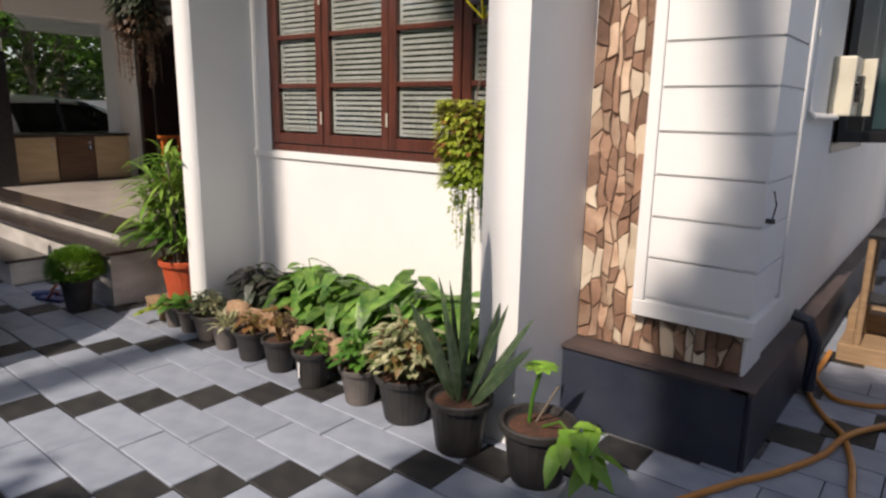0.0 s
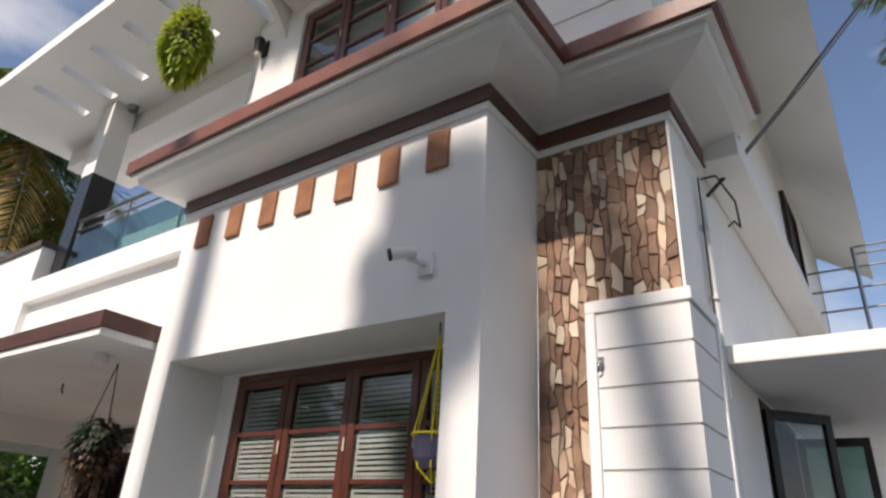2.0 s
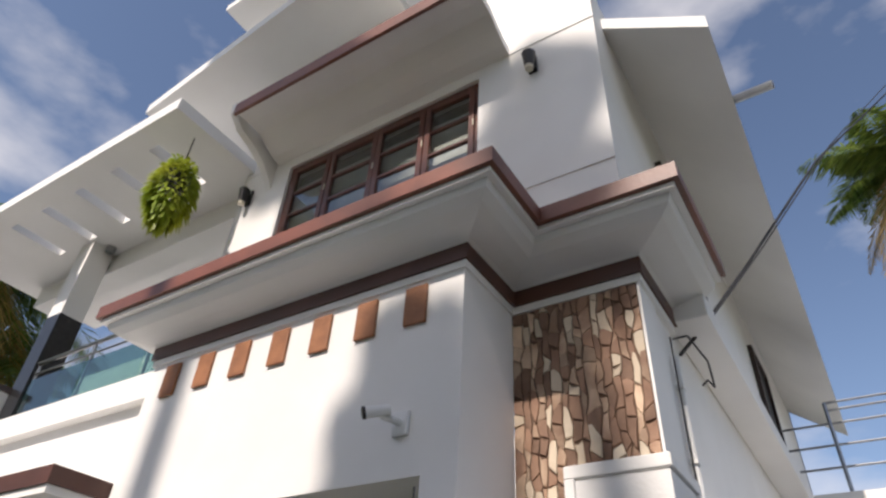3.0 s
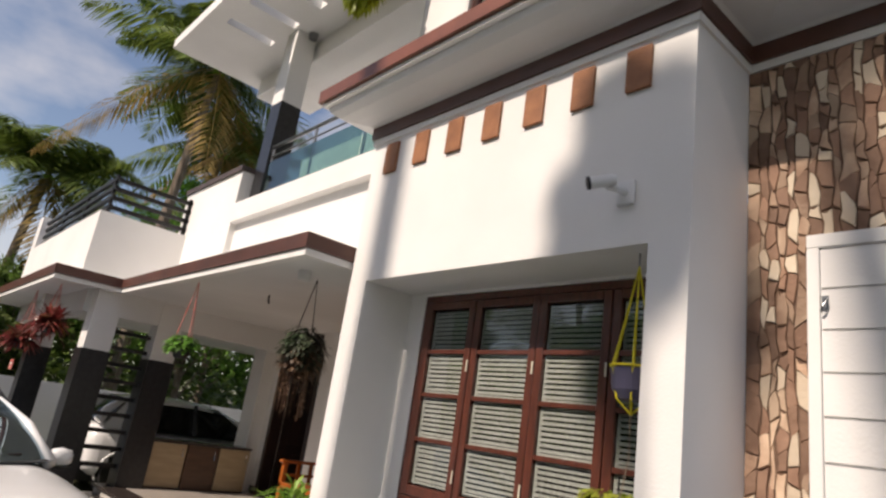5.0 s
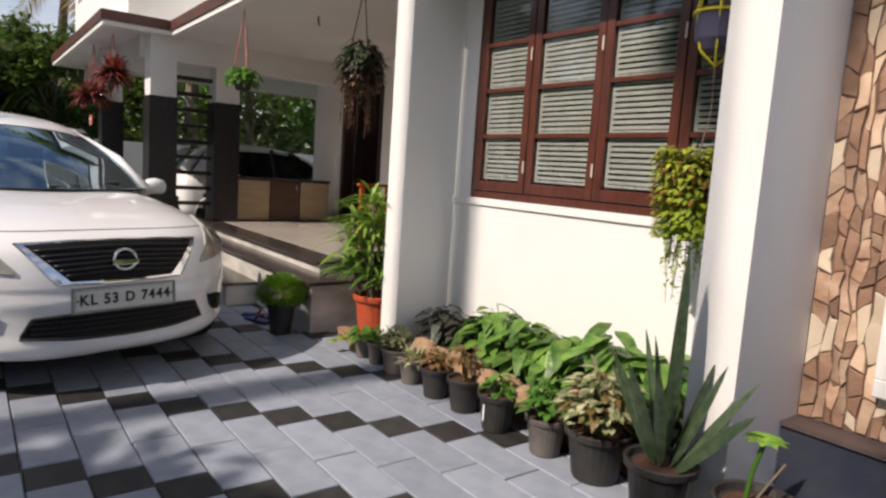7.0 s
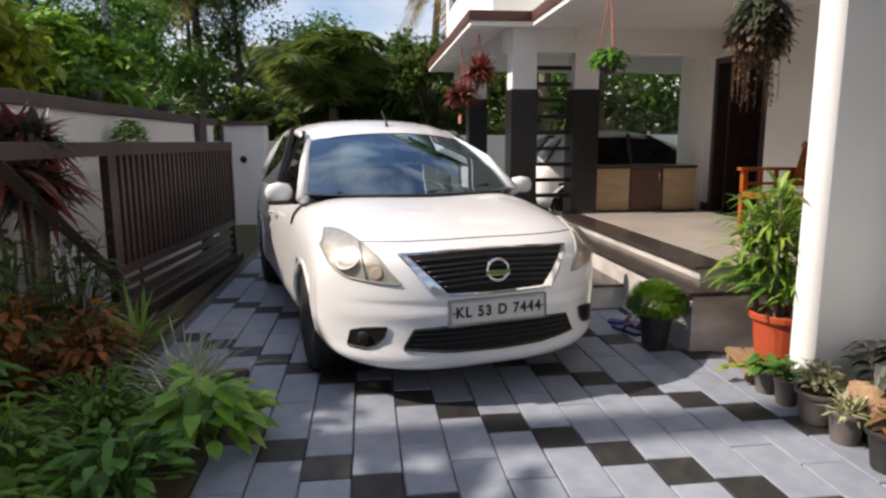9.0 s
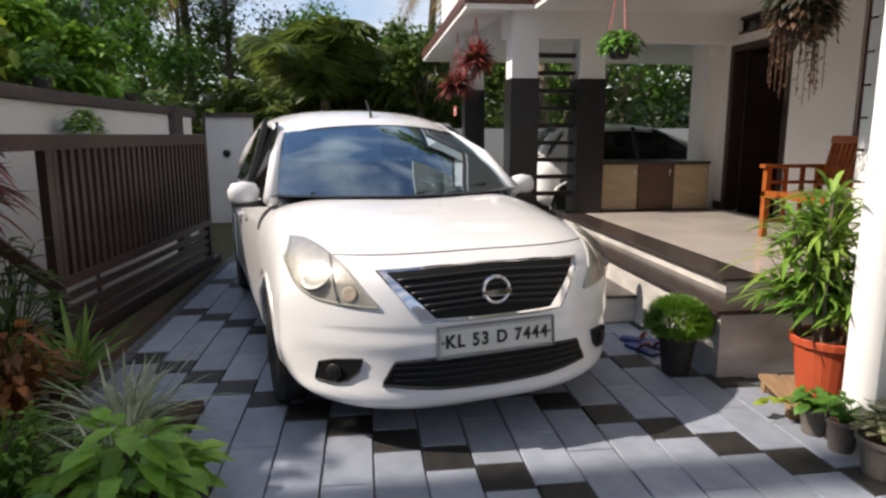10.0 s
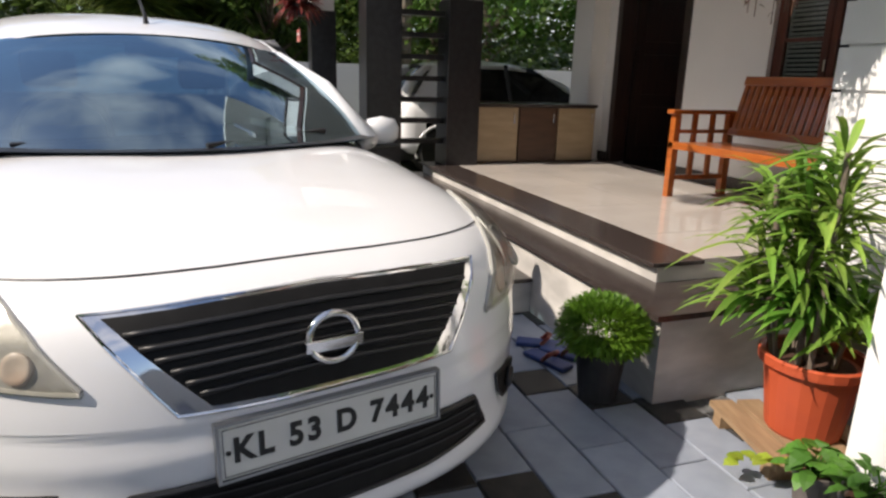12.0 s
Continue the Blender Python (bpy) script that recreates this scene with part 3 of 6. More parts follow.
part("granite_tread", boxes([(-7.0, -3.13, -0.235, 0.03, 0.36, 0.385), (-3.5, -3.13, 0.0301, 1.9, 0.36, 0.385)]), GRANITE, floor)
part("granite_tread", box(-7.0, -4.23, -0.50, -0.20, 0.175, 0.198, 0.004), GRANITE, floor)
for i in range(5):
    for j in range(3):
        x, y = -6.98 + 0.75 * i, 0.275 + 0.575 * j
        part("floor_tile", box(x + 0.002, min(x + 0.748, -3.50), y + 0.002, y + 0.573, FZ - 0.02, FZ), FLOOR, floor)
porch_wall = thing("wall_porch", "white porch wall with an open doorway and a window", "wall", kind="structure")
DY = 1.92
DX0, DX1 = -6.85, -5.80
PX0, PX1 = -4.95, -3.55
part("wall_a", box(-7.0, DX0, DY, DY + 0.2, 0.3, 2.6), WHITE, porch_wall)
part("wall_over_door", boxes([(DX0, DX1, DY, DY + 0.2, 2.272, 2.37), (DX0, DX0 + 0.08, DY, DY + 0.2, 2.37, 2.6), (DX1 - 0.08, DX1, DY, DY + 0.2, 2.37, 2.6), (DX0 + 0.08, DX1 - 0.08, DY, DY + 0.2, 2.55, 2.6)]), WHITE, porch_wall)
part("wall_b", box(DX1, PX0, DY, DY + 0.2, 0.3, 2.6), WHITE, porch_wall)
part("wall_under_window", box(PX0, PX1, DY, DY + 0.2, 0.3, 1.18), WHITE, porch_wall)
part("wall_over_window", box(PX0, PX1, DY, DY + 0.2, 2.45, 2.6), WHITE, porch_wall)
part("wall_c", box(PX1, -2.48, DY, DY + 0.2, 0.3, 2.6), WHITE, porch_wall)
part("skirting", boxes([(-7.0, DX0, DY - 0.014, DY, FZ, FZ + 0.09), (DX1, -2.5, DY - 0.014, DY, FZ, FZ + 0.09)]), GRANITE, porch_wall)
# Shell painted near-black for the unlit inside behind doorway and porch window.
part("unlit_room_shade", boxes([(-7.0, -2.3, 4.6, 4.7, 0.3, 2.6), (-7.1, -7.0, 2.1, 4.7, 0.3, 2.6), (-2.5, -2.4, 2.1, 4.7, 0.3, 2.6), (-7.0, -2.4, 2.12, 4.7, 0.25, 0.3)]), UNLIT_ROOM, porch_wall)
part("screen_wall", box(-3.235, -2.482, 0.60, 0.78, 0.30, 2.6), SOFFIT, porch_wall)
for i in range(13):
    z = FZ - 0.10 + 0.1725 * i
    part("board", box(-3.25, -2.482, 0.58, 0.60, z, min(z + 0.1605, 2.58)), WHITE, porch_wall)
    part("groove_end", box(-3.252, -3.225, 0.585, 0.60, z + 0.1608, z + 0.1722), METALBLK, porch_wall)
part("carport_side", box(-7.35, -7.0, 1.74, 2.12, 0.0, 2.6), WHITE, porch_wall)
part("carport_wall", box(-9.3, -9.1, 2.9, 6.0, 0.0, 2.6), WHITE, porch_wall)
part("carport_back", box(-9.3, -7.0, 3.6, 3.8, 0.0, 2.6), WHITE, porch_wall)
for px, py, w in ((-6.85, -0.425, 0.28), (-6.85, 0.30, 0.28), (-8.6, -0.65, 0.24)):
    p = thing("pillar", "square porch pillar, black granite below and white above", "pillar", kind="structure", group="porch pillars")
    part("lower_shaft", box(px - w / 2 - 0.012, px + w / 2 + 0.012, py - w / 2 - 0.012, py + w / 2 + 0.012, -0.2, 1.90), BLACK, p)
    part("upper_shaft", box(px - w / 2, px + w / 2, py - w / 2, py + w / 2, 1.90, 2.58), WHITE, p)

# side sunshade over the kitchen window and the terrace rail
sshade = thing("side_sunshade", "white flat sunshade on the side wall", "sunshade", kind="structure")
part("slab", box(0.722, 1.45, 1.22, 5.6, 2.42, 2.52, 0.01), WHITE, sshade)
terrace = thing("terrace", "low white rear block with a steel rail", "terrace", kind="structure")
part("block", box(0.72, 2.6, 6.0, 9.2, -0.2, 3.92), WHITE, terrace)
for x in (1.29, 1.95, 2.55):
    part("rail_post", tube([(x, 6.05, 3.92), (x, 6.05, 4.95)], 0.022), STEEL, terrace)
for z, x in ((4.20, 0.75), (4.45, 0.75), (4.70, 0.75), (4.86, 1.29), (4.95, 1.29)):
    part("rail_bar", tube([(x, 6.05, z), (2.6, 6.05, z)], 0.014), STEEL, terrace)

# ---- windows and doors ----
def casement(name, label, x0, x1, z0, z1, y, splits, rows, slats=True, depth=0.07):
    """A wooden window facing -y: frame, sashes with rails, panes, and blinds behind each pane."""
    w = thing(name, label, "window", kind="structure")
    part("window_frame", boxes([(x0, x1, y, y + depth, z0, z0 + 0.045), (x0, x1, y, y + depth, z1 - 0.045, z1), (x0, x0 + 0.04, y, y + depth, z0 + 0.045, z1 - 0.045),
                                (x1 - 0.04, x1, y, y + depth, z0 + 0.045, z1 - 0.045)], 0.003), WOOD, w)
    edges = [x0 + 0.042] + list(splits) + [x1 - 0.042]
    for i in range(len(edges) - 1):
        a, b = edges[i] + 0.003, edges[i + 1] - 0.003
        c, d = z0 + 0.05, z1 - 0.05
        yy = y - 0.012 + (0.003 if i % 2 else 0)
        st = 0.052
        rws = [(a, a + st, yy, yy + 0.045, c, d), (b - st, b, yy, yy + 0.045, c, d), (a + st, b - st, yy, yy + 0.045, c, c + 0.06), (a + st, b - st, yy, yy + 0.045, d - 0.05, d)]
        ph = (d - 0.05 - c - 0.06) / rows
        for r in range(1, rows):
            zz = c + 0.06 + ph * r
            rws.append((a + st, b - st, yy + 0.004, yy + 0.04, zz - 0.014, zz + 0.014))
        sash = part("sash", boxes(rws, 0.003), WOOD, w)
        part("hinge", boxes([(b - 0.012, b - 0.002, yy - 0.006, yy, c + 0.12, c + 0.19), (b - 0.012, b - 0.002, yy - 0.006, yy, d - 0.45, d - 0.38)]), CREAM, sash)
        for r in range(rows):
            zb, zt = c + 0.06 + ph * r + 0.014, c + 0.06 + ph * (r + 1) - 0.014
            pane = part("pane", box(a + st, b - st, yy + 0.018, yy + 0.022, zb, zt), GLASS, sash)
            pane.visible_shadow = False
            if slats:
                rr = [(a + st + 0.002, a + st + 0.016, yy + 0.03, yy + 0.036, zb, zt), (b - st - 0.016, b - st - 0.002, yy + 0.03, yy + 0.036, zb, zt),
                      (a + st + 0.016, b - st - 0.016, yy + 0.03, yy + 0.036, zb, zb + 0.012), (a + st + 0.016, b - st - 0.016, yy + 0.03, yy + 0.036, zt - 0.012, zt)]
                k = max(3, int((zt - zb) / 0.031))
                for q in range(k):
                    zz = zb + 0.012 + (zt - zb - 0.024) * (q + 0.5) / k
                    rr.append((a + st + 0.016, b - st - 0.016, yy + 0.031, yy + 0.040, zz - 0.0085, zz + 0.0085))
                part("blind", boxes(rr), CURTAIN, sash)
    # Near-black sheet gives the room's shade by its colour.
    part("unlit_backing", box(x0 - 0.02, x1 + 0.02, y + depth + 0.06, y + depth + 0.08, z0, z1), UNLIT_ROOM, w)
    if not slats:
        part("curtain", box(x0 + 0.04, x1 - 0.04, y + depth + 0.01, y + depth + 0.02, z0 + 0.04, z1 - 0.2), CURTAIN, w)
    return w


casement("window_1", "reddish wooden four-sash window with white blinds", -2.122, -0.238, 1.112, 2.437, 0.412, (-1.62, -1.10, -0.62), 4)
casement("window_2", "reddish wooden upper window with pale curtains", WX0 + 0.003, WX1 - 0.003, WZ0 + 0.002, WZ1 - 0.002, 0.56, (-1.81, -1.28, -0.78), 4, slats=False)
casement("window_3", "dark wooden porch window with white blinds", PX0 + 0.003, PX1 - 0.003, 1.183, 2.447, DY + 0.03, (-4.49, -4.02), 4)
door = thing("door_1", "dark wooden front doorway standing open", "door", kind="structure")
part("door_frame", boxes([(DX0 + 0.002, DX0 + 0.08, DY - 0.012, DY + 0.15, FZ, 2.20), (DX1 - 0.08, DX1 - 0.002, DY - 0.012, DY + 0.15, FZ, 2.20), (DX0 + 0.002, DX1 - 0.002, DY - 0.012, DY + 0.15, 2.20, 2.27)], 0.004), DARKWOOD, door)
part("transom_frame", boxes([(DX0 + 0.082, DX1 - 0.082, DY - 0.008, DY + 0.12, 2.372, 2.40), (DX0 + 0.082, DX1 - 0.082, DY - 0.008, DY + 0.12, 2.52, 2.548), (DX0 + 0.082, DX0 + 0.11, DY - 0.008, DY + 0.12, 2.40, 2.52),
                            (DX1 - 0.11, DX1 - 0.082, DY - 0.008, DY + 0.12, 2.40, 2.52)]), DARKWOOD, door)
leaf = part("leaf", box(-0.31, 0.31, -0.02, 0.02, 0.0, 1.70, 0.004), DARKWOOD, door)
leaf.matrix_basis = pose(-6.78, DY + 0.50, FZ + 0.01, 0, 0, 84)
for z in (0.15, 0.65, 1.15):
    part("panel", box(-0.22, 0.22, -0.034, -0.021, z, z + 0.38, 0.008), DARKWOOD, leaf)
part("handle", tube([(0.24, -0.03, 0.9), (0.24, -0.07, 0.92), (0.24, -0.07, 1.03), (0.24, -0.03, 1.05)], 0.009), CHROME, leaf, "chrome handle")
part("transom_pane", box(DX0 + 0.11, DX1 - 0.11, DY + 0.05, DY + 0.055, 2.40, 2.52), GLASS, door)

# upper side windows
for y0_, y1_ in ((1.75, 2.55), (5.2, 6.1)):
    sw = thing("window_5" if y0_ < 3 else "window_6", "small dark upper window on the side wall", "window", kind="structure")
    part("window_frame", boxes([(0.722, 0.775, y0_, y0_ + 0.06, 4.35, 5.45), (0.722, 0.775, y1_ - 0.06, y1_, 4.35, 5.45), (0.722, 0.775, y0_ + 0.06, y1_ - 0.06, 4.35, 4.41), (0.722, 0.775, y0_ + 0.06, y1_ - 0.06, 5.39, 5.45)]), DARKWOOD, sw)
    # Opaque near-black pane carries the darkness of the room in its colour.
    part("pane", box(0.722, 0.74, y0_ + 0.06, y1_ - 0.06, 4.41, 5.39), UNLIT_ROOM, sw)

# side window with open leaves
sw = thing("window_4", "dark framed side window with its leaves swung open", "window", kind="structure")
part("window_frame", boxes([(0.60, 0.725, 1.952, 2.00, 1.182, 2.398), (0.60, 0.725, 3.15, 3.198, 1.182, 2.398), (0.60, 0.725, 2.00, 3.15, 1.182, 1.23), (0.60, 0.725, 2.00, 3.15, 2.35, 2.398)]), DARKWOOD, sw)
# Near-black sheet painted as the unlit inside of the open window.
part("unlit_backing", box(0.48, 0.50, 1.9, 3.25, 1.1, 2.45), UNLIT_ROOM, sw)
for y, turn, mat in ((1.99, 48, GLASS), (3.16, 4, FROST)):
    lf = part("open_leaf", boxes([(0, 0.05, -0.018, 0.018, 0, 1.10), (0.40, 0.45, -0.018, 0.018, 0, 1.10), (0.05, 0.40, -0.018, 0.018, 0, 0.06), (0.05, 0.40, -0.018, 0.018, 1.04, 1.10)], 0.003), METALBLK, sw)
    lf.matrix_basis = pose(0.73, y, 1.24, 0, 0, turn)
    part("leaf_pane", box(0.05, 0.40, -0.003, 0.003, 0.06, 1.04), mat, lf)

# ---- fittings on the walls ----
cctv = thing("security_camera", "white bullet security camera on a wall bracket", "camera", at=(-0.31, -0.001, 2.71))
part("base", box(-0.045, 0.045, -0.022, 0.0, -0.06, 0.06, 0.01), WHITEPLASTIC, cctv)
part("arm", tube([(0, -0.02, 0), (-0.01, -0.07, 0.0), (-0.05, -0.09, 0.015)], 0.018), WHITEPLASTIC, cctv)
bd = part("body", lathe([(0.0, 0.0), (0.026, 0.0), (0.031, 0.02), (0.034, 0.12), (0.036, 0.121), (0.036, 0.155), (0, 0.155)], 20), WHITEPLASTIC, cctv)
bd.matrix_basis = Matrix.Translation((0.0, -0.095, 0.035)) @ Vector((-0.72, -0.64, -0.24)).to_track_quat("Z", "Y").to_matrix().to_4x4() @ Matrix.Scale(0.82, 4)
part("lens", lathe([(0.0, 0.0), (0.0365, 0.0), (0.0365, 0.018), (0.030, 0.020), (0, 0.016)], 20), INK, bd, "black lens face").matrix_basis = pose(0, 0, 0.142)

for x, z in ((-2.80, 5.62), (0.22, 5.66)):
    s = thing("wall_sconce", "small black wall lamp on the upper storey", "wall lamp", at=(x, 0.529, z), group="upper wall lamps")
    part("backplate", box(-0.035, 0.035, -0.02, 0, -0.09, 0.09, 0.006), METALBLK, s)
    part("lantern", lathe([(0.0, -0.10), (0.035, -0.10), (0.05, 0.02), (0.055, 0.05), (0.02, 0.09), (0, 0.10)], 14, (0, -0.08, 0)), METALBLK, s)
    part("glass_shade", lathe([(0.0, -0.13), (0.03, -0.13), (0.034, -0.101), (0, -0.101)], 14, (0, -0.08, 0)), CREAM, s)

meter = thing("meter_box", "cream electric meter box with an open cover on the side wall", "meter box", at=(0.722, 1.80, 1.52))
part("body", box(0.0, 0.10, -0.10, 0.14, -0.14, 0.15, 0.01), CREAM, meter)
part("cover", box(0.10, 0.16, 0.14, 0.16, -0.14, 0.15, 0.006), CREAM, meter)
part("fuse", box(0.101, 0.125, -0.03, 0.08, -0.07, 0.06, 0.005), METALBLK, meter)
part("knob", lathe([(0, 0), (0.012, 0), (0.012, 0.015), (0, 0.015)], 12), INK, meter).matrix_basis = pose(0.10, -0.07, 0.02, 0, 90, 0)
pipe = thing("conduit_pipe", "white plastic conduit running up the side wall", "pipe")
part("run", tube([(0.745, 1.03, 3.3), (0.745, 1.03, 1.46), (0.75, 1.04, 1.40), (0.76, 1.08, 1.375), (0.76, 1.72, 1.372)], 0.016), WHITEPLASTIC, pipe)
for z in (1.7, 2.2, 2.7, 3.1):
    part("clip", box(0.722, 0.764, 1.005, 1.055, z, z + 0.025), WHITEPLASTIC, pipe)
pipe2 = thing("drain_pipe", "white drain pipe along the plinth of the side wall", "pipe")
part("run", tube([(0.86, 1.35, 0.05), (0.86, 1.35, 0.30), (0.82, 1.35, 0.40), (0.75, 1.35, 0.42)], 0.03), NAVY, pipe2)
hook = thing("wall_hook", "small metal hook on the siding", "hook", at=(0.345, 0.473, 2.28))
part("plate", box(-0.012, 0.012, -0.006, 0, -0.03, 0.03), STEEL, hook)
part("ring", tube([(0, -0.006, 0.02), (0.012, -0.03, 0.01), (0.0, -0.035, -0.02), (-0.01, -0.02, -0.04)], 0.005), STEEL, hook)
tap = thing("wall_bolt", "small black bolt on the corner boards", "bolt", at=(0.754, 0.50, 0.99))
part("bolt", tube([(0, 0, 0), (0.03, 0, 0)], 0.010), INK, tap)
part("wire", tube([(0.02, 0, 0), (0.025, 0.02, 0.06), (0.01, 0.03, 0.11)], 0.003), CABLE, tap)

cables = thing("overhead_cable", "black service cables strung from the side wall", "cable")
part("main_run", tube([(0.73, 1.25, 3.42), (0.85, 1.35, 3.6), (1.2, 1.8, 4.3), (1.9, 2.9, 5.9), (3.2, 5.2, 8.6), (8, 12, 14)], 0.011), CABLE, cables)
part("second_run", tube([(0.9, 1.3, 3.6), (1.3, 1.9, 4.45), (2.1, 3.2, 6.3), (3.6, 5.8, 9.5), (9, 13, 15)], 0.006), CABLE, cables)
part("drop_run", tube([(0.745, 0.985, 3.40), (0.74, 0.985, 2.8), (0.742, 0.99, 2.1), (0.745, 0.995, 1.5)], 0.005), CABLE, cables)
part("loose_end", tube([(0.80, 1.2, 3.5), (0.86, 1.32, 3.38), (0.84, 1.5, 3.30), (0.80, 1.56, 3.38), (0.76, 1.58, 3.36)], 0.006), CABLE, cables)
part("loose_end", tube([(0.80, 1.2, 3.5), (0.82, 1.05, 3.42), (0.76, 0.98, 3.38)], 0.006), CABLE, cables)
spout = thing("roof_spout", "short grey roof spout", "spout")
part("spout", tube([(1.40, 1.6, 5.66), (1.72, 1.55, 5.62)], 0.035), STEEL, spout)

lamp = thing("ceiling_lamp", "small white round porch ceiling lamp", "lamp", at=(-3.05, -0.05, 2.579))
part("drum", lathe([(0.0, -0.08), (0.04, -0.08), (0.05, -0.07), (0.05, 0.0)], 18), WHITEPLASTIC, lamp)
lamp2 = thing("ceiling_hook", "small black ceiling hook", "hook", at=(-4.4, 0.35, 2.579))
part("hook", tube([(0, 0, 0), (0, 0, -0.05), (0.03, 0, -0.08)], 0.008), METALBLK, lamp2)
lamp3 = thing("slab_lamp", "small grey spotlight under the balcony roof", "lamp", at=(-5.3, 0.6, 6.0))
part("housing", lathe([(0.0, -0.07), (0.05, -0.07), (0.06, 0.0)], 14), STEEL, lamp3)

# balcony railing
rail = thing("balcony_railing", "green glass balcony railing with steel bars", "railing")
for x0_, x1_ in ((-5.34, -4.42), (-4.40, -3.46), (-3.44, -2.62)):
    part("glass_panel", box(x0_, x1_, 0.44, 0.45, 3.74, 4.22), FROST, rail)
for x in (-5.35, -4.41, -3.45, -2.60):
    part("post", tube([(x, 0.47, 3.70), (x, 0.47, 4.42)], 0.014), STEEL, rail)
for z, r in ((4.30, 0.010), (4.42, 0.020), (3.73, 0.008)):
    part("bar", tube([(-5.36, 0.46, z), (-2.58, 0.46, z)], r), STEEL, rail)
rail2 = thing("parapet_railing", "black slatted railing on the white parapet", "railing")
for z in (3.56, 3.68, 3.80, 3.92):
    part("slat", box(-10.9, -6.95, -0.68, -0.64, z, z + 0.05), METALBLK, rail2)
    part("slat", box(-7.06, -7.02, -0.64, 0.30, z, z + 0.05), METALBLK, rail2)
for x, y in ((-7.04, -0.66), (-8.3, -0.66), (-9.6, -0.66), (-7.04, 0.25)):
    part("post", box(x - 0.02, x + 0.02, y - 0.02, y + 0.02, 3.50, 4.0), METALBLK, rail2)

# ladder-like screen between the porch pillars
screen = thing("bar_screen", "black horizontal bars between two porch pillars", "screen")
for i in range(10):
    z = 0.69 + 0.182 * i
    part("bar", box(-6.89, -6.81, -0.272, 0.148, z - 0.022, z + 0.022), METALBLK, screen)

# low cabinet between porch and carport
cab = thing("low_cabinet", "low cabinet with tan and walnut doors under a dark top", "cabinet")
part("body", box(-7.15, -6.83, 0.455, 1.735, FZ, 1.0), WALNUT, cab)
part("worktop", box(-7.18, -6.79, 0.450, 1.738, 1.001, 1.03, 0.005), GRANITE, cab)
for k, (a, b, mat) in enumerate(((0.46, 0.90, TAN), (0.91, 1.31, WALNUT), (1.32, 1.73, TAN))):
    d = part("door", box(-6.829, -6.81, a + 0.004, b - 0.004, FZ + 0.02, 0.995, 0.002), mat, cab, "tan laminate door" if mat is TAN else "walnut laminate door")
    part("handle", tube([(-6.809, b - 0.05, 0.85), (-6.79, b - 0.05, 0.86), (-6.79, b - 0.05, 0.94), (-6.809, b - 0.05, 0.95)], 0.006), CHROME, d)

# bench
bench = thing("porch_bench", "polished orange wooden bench with slatted back", "bench", at=(-4.97, 1.17, FZ))
L = 1.5
part("front_rail", box(0.0, L, 0.0, 0.055, 0.335, 0.385, 0.004), ORANGEWOOD, bench)
for i in range(5):
    part("seat_slat", box(0.05, L - 0.05, 0.065 + 0.085 * i, 0.14 + 0.085 * i, 0.355, 0.38, 0.004), ORANGEWOOD, bench)
for x, y, h in ((0.0, 0.0, 0.57), (L - 0.05, 0.0, 0.57), (0.0, 0.46, 0.60), (L - 0.05, 0.46, 0.60)):
    part("leg", box(x, x + 0.05, y, y + 0.05, 0.0, h, 0.005), ORANGEWOOD, bench)
for x in (0.0, L - 0.055):
    part("armrest", box(x - 0.01, x + 0.065, -0.03, 0.50, 0.57, 0.60, 0.008), ORANGEWOOD, bench)
    part("side_rail", box(x + 0.01, x + 0.04, 0.05, 0.46, 0.44, 0.465), ORANGEWOOD, bench)
    part("side_rail", box(x + 0.01, x + 0.04, 0.05, 0.46, 0.12, 0.15), ORANGEWOOD, bench)
    part("side_post", box(x + 0.012, x + 0.038, 0.17, 0.20, 0.15, 0.57), ORANGEWOOD, bench)
    part("side_post", box(x + 0.012, x + 0.038, 0.32, 0.35, 0.15, 0.57), ORANGEWOOD, bench)
back = part("backrest", boxes([(0.05, L - 0.05, -0.02, 0.025, 0.0, 0.05), (0.05, L - 0.05, -0.02, 0.025, 0.35, 0.41)], 0.005), ORANGEWOOD, bench)
back.matrix_basis = pose(0, 0.47, 0.43, -14, 0, 0)
for i in range(26):
    x = 0.06 + (L - 0.14) * i / 25
    part("back_slat", box(x, x + 0.032, -0.008, 0.012, 0.05, 0.35), ORANGEWOOD, back)

# sliding gate
gate = thing("sliding_gate", "dark brown steel sliding gate parked along the wall", "gate", at=(-3.86, -3.90, 0.03), turn=175.5)
part("bottom_frame", boxes([(0.0, 2.83, -0.025, 0.025, 0.05, 0.10), (0.0, 2.83, -0.025, 0.025, 0.40, 0.46)]), GATE, gate)
part("top_rail", box(-1.15, 2.83, -0.03, 0.03, 1.21, 1.30, 0.005), GATE, gate)
for x in (0.0, 2.76):
    part("end_post", box(x, x + 0.07, -0.028, 0.028, 0.05, 1.21), GATE, gate)
part("brace", tube([(-1.1, 0, 1.22), (0.02, 0, 0.42)], 0.045, 4), GATE, gate)
for i in range(28):
    x = 0.10 + 0.096 * i
    part("bar", box(x, x + 0.045, -0.015, 0.015, 0.46, 1.21), GATE, gate)
for i in range(3):
    part("cross_slat", box(0.07, 2.76, -0.012, 0.012, 0.14 + 0.085 * i, 0.185 + 0.085 * i), GATE, gate)
part("wheel_track", box(-0.3, 3.1, -0.02, 0.02, -0.03, 0.05), METALBLK, gate)

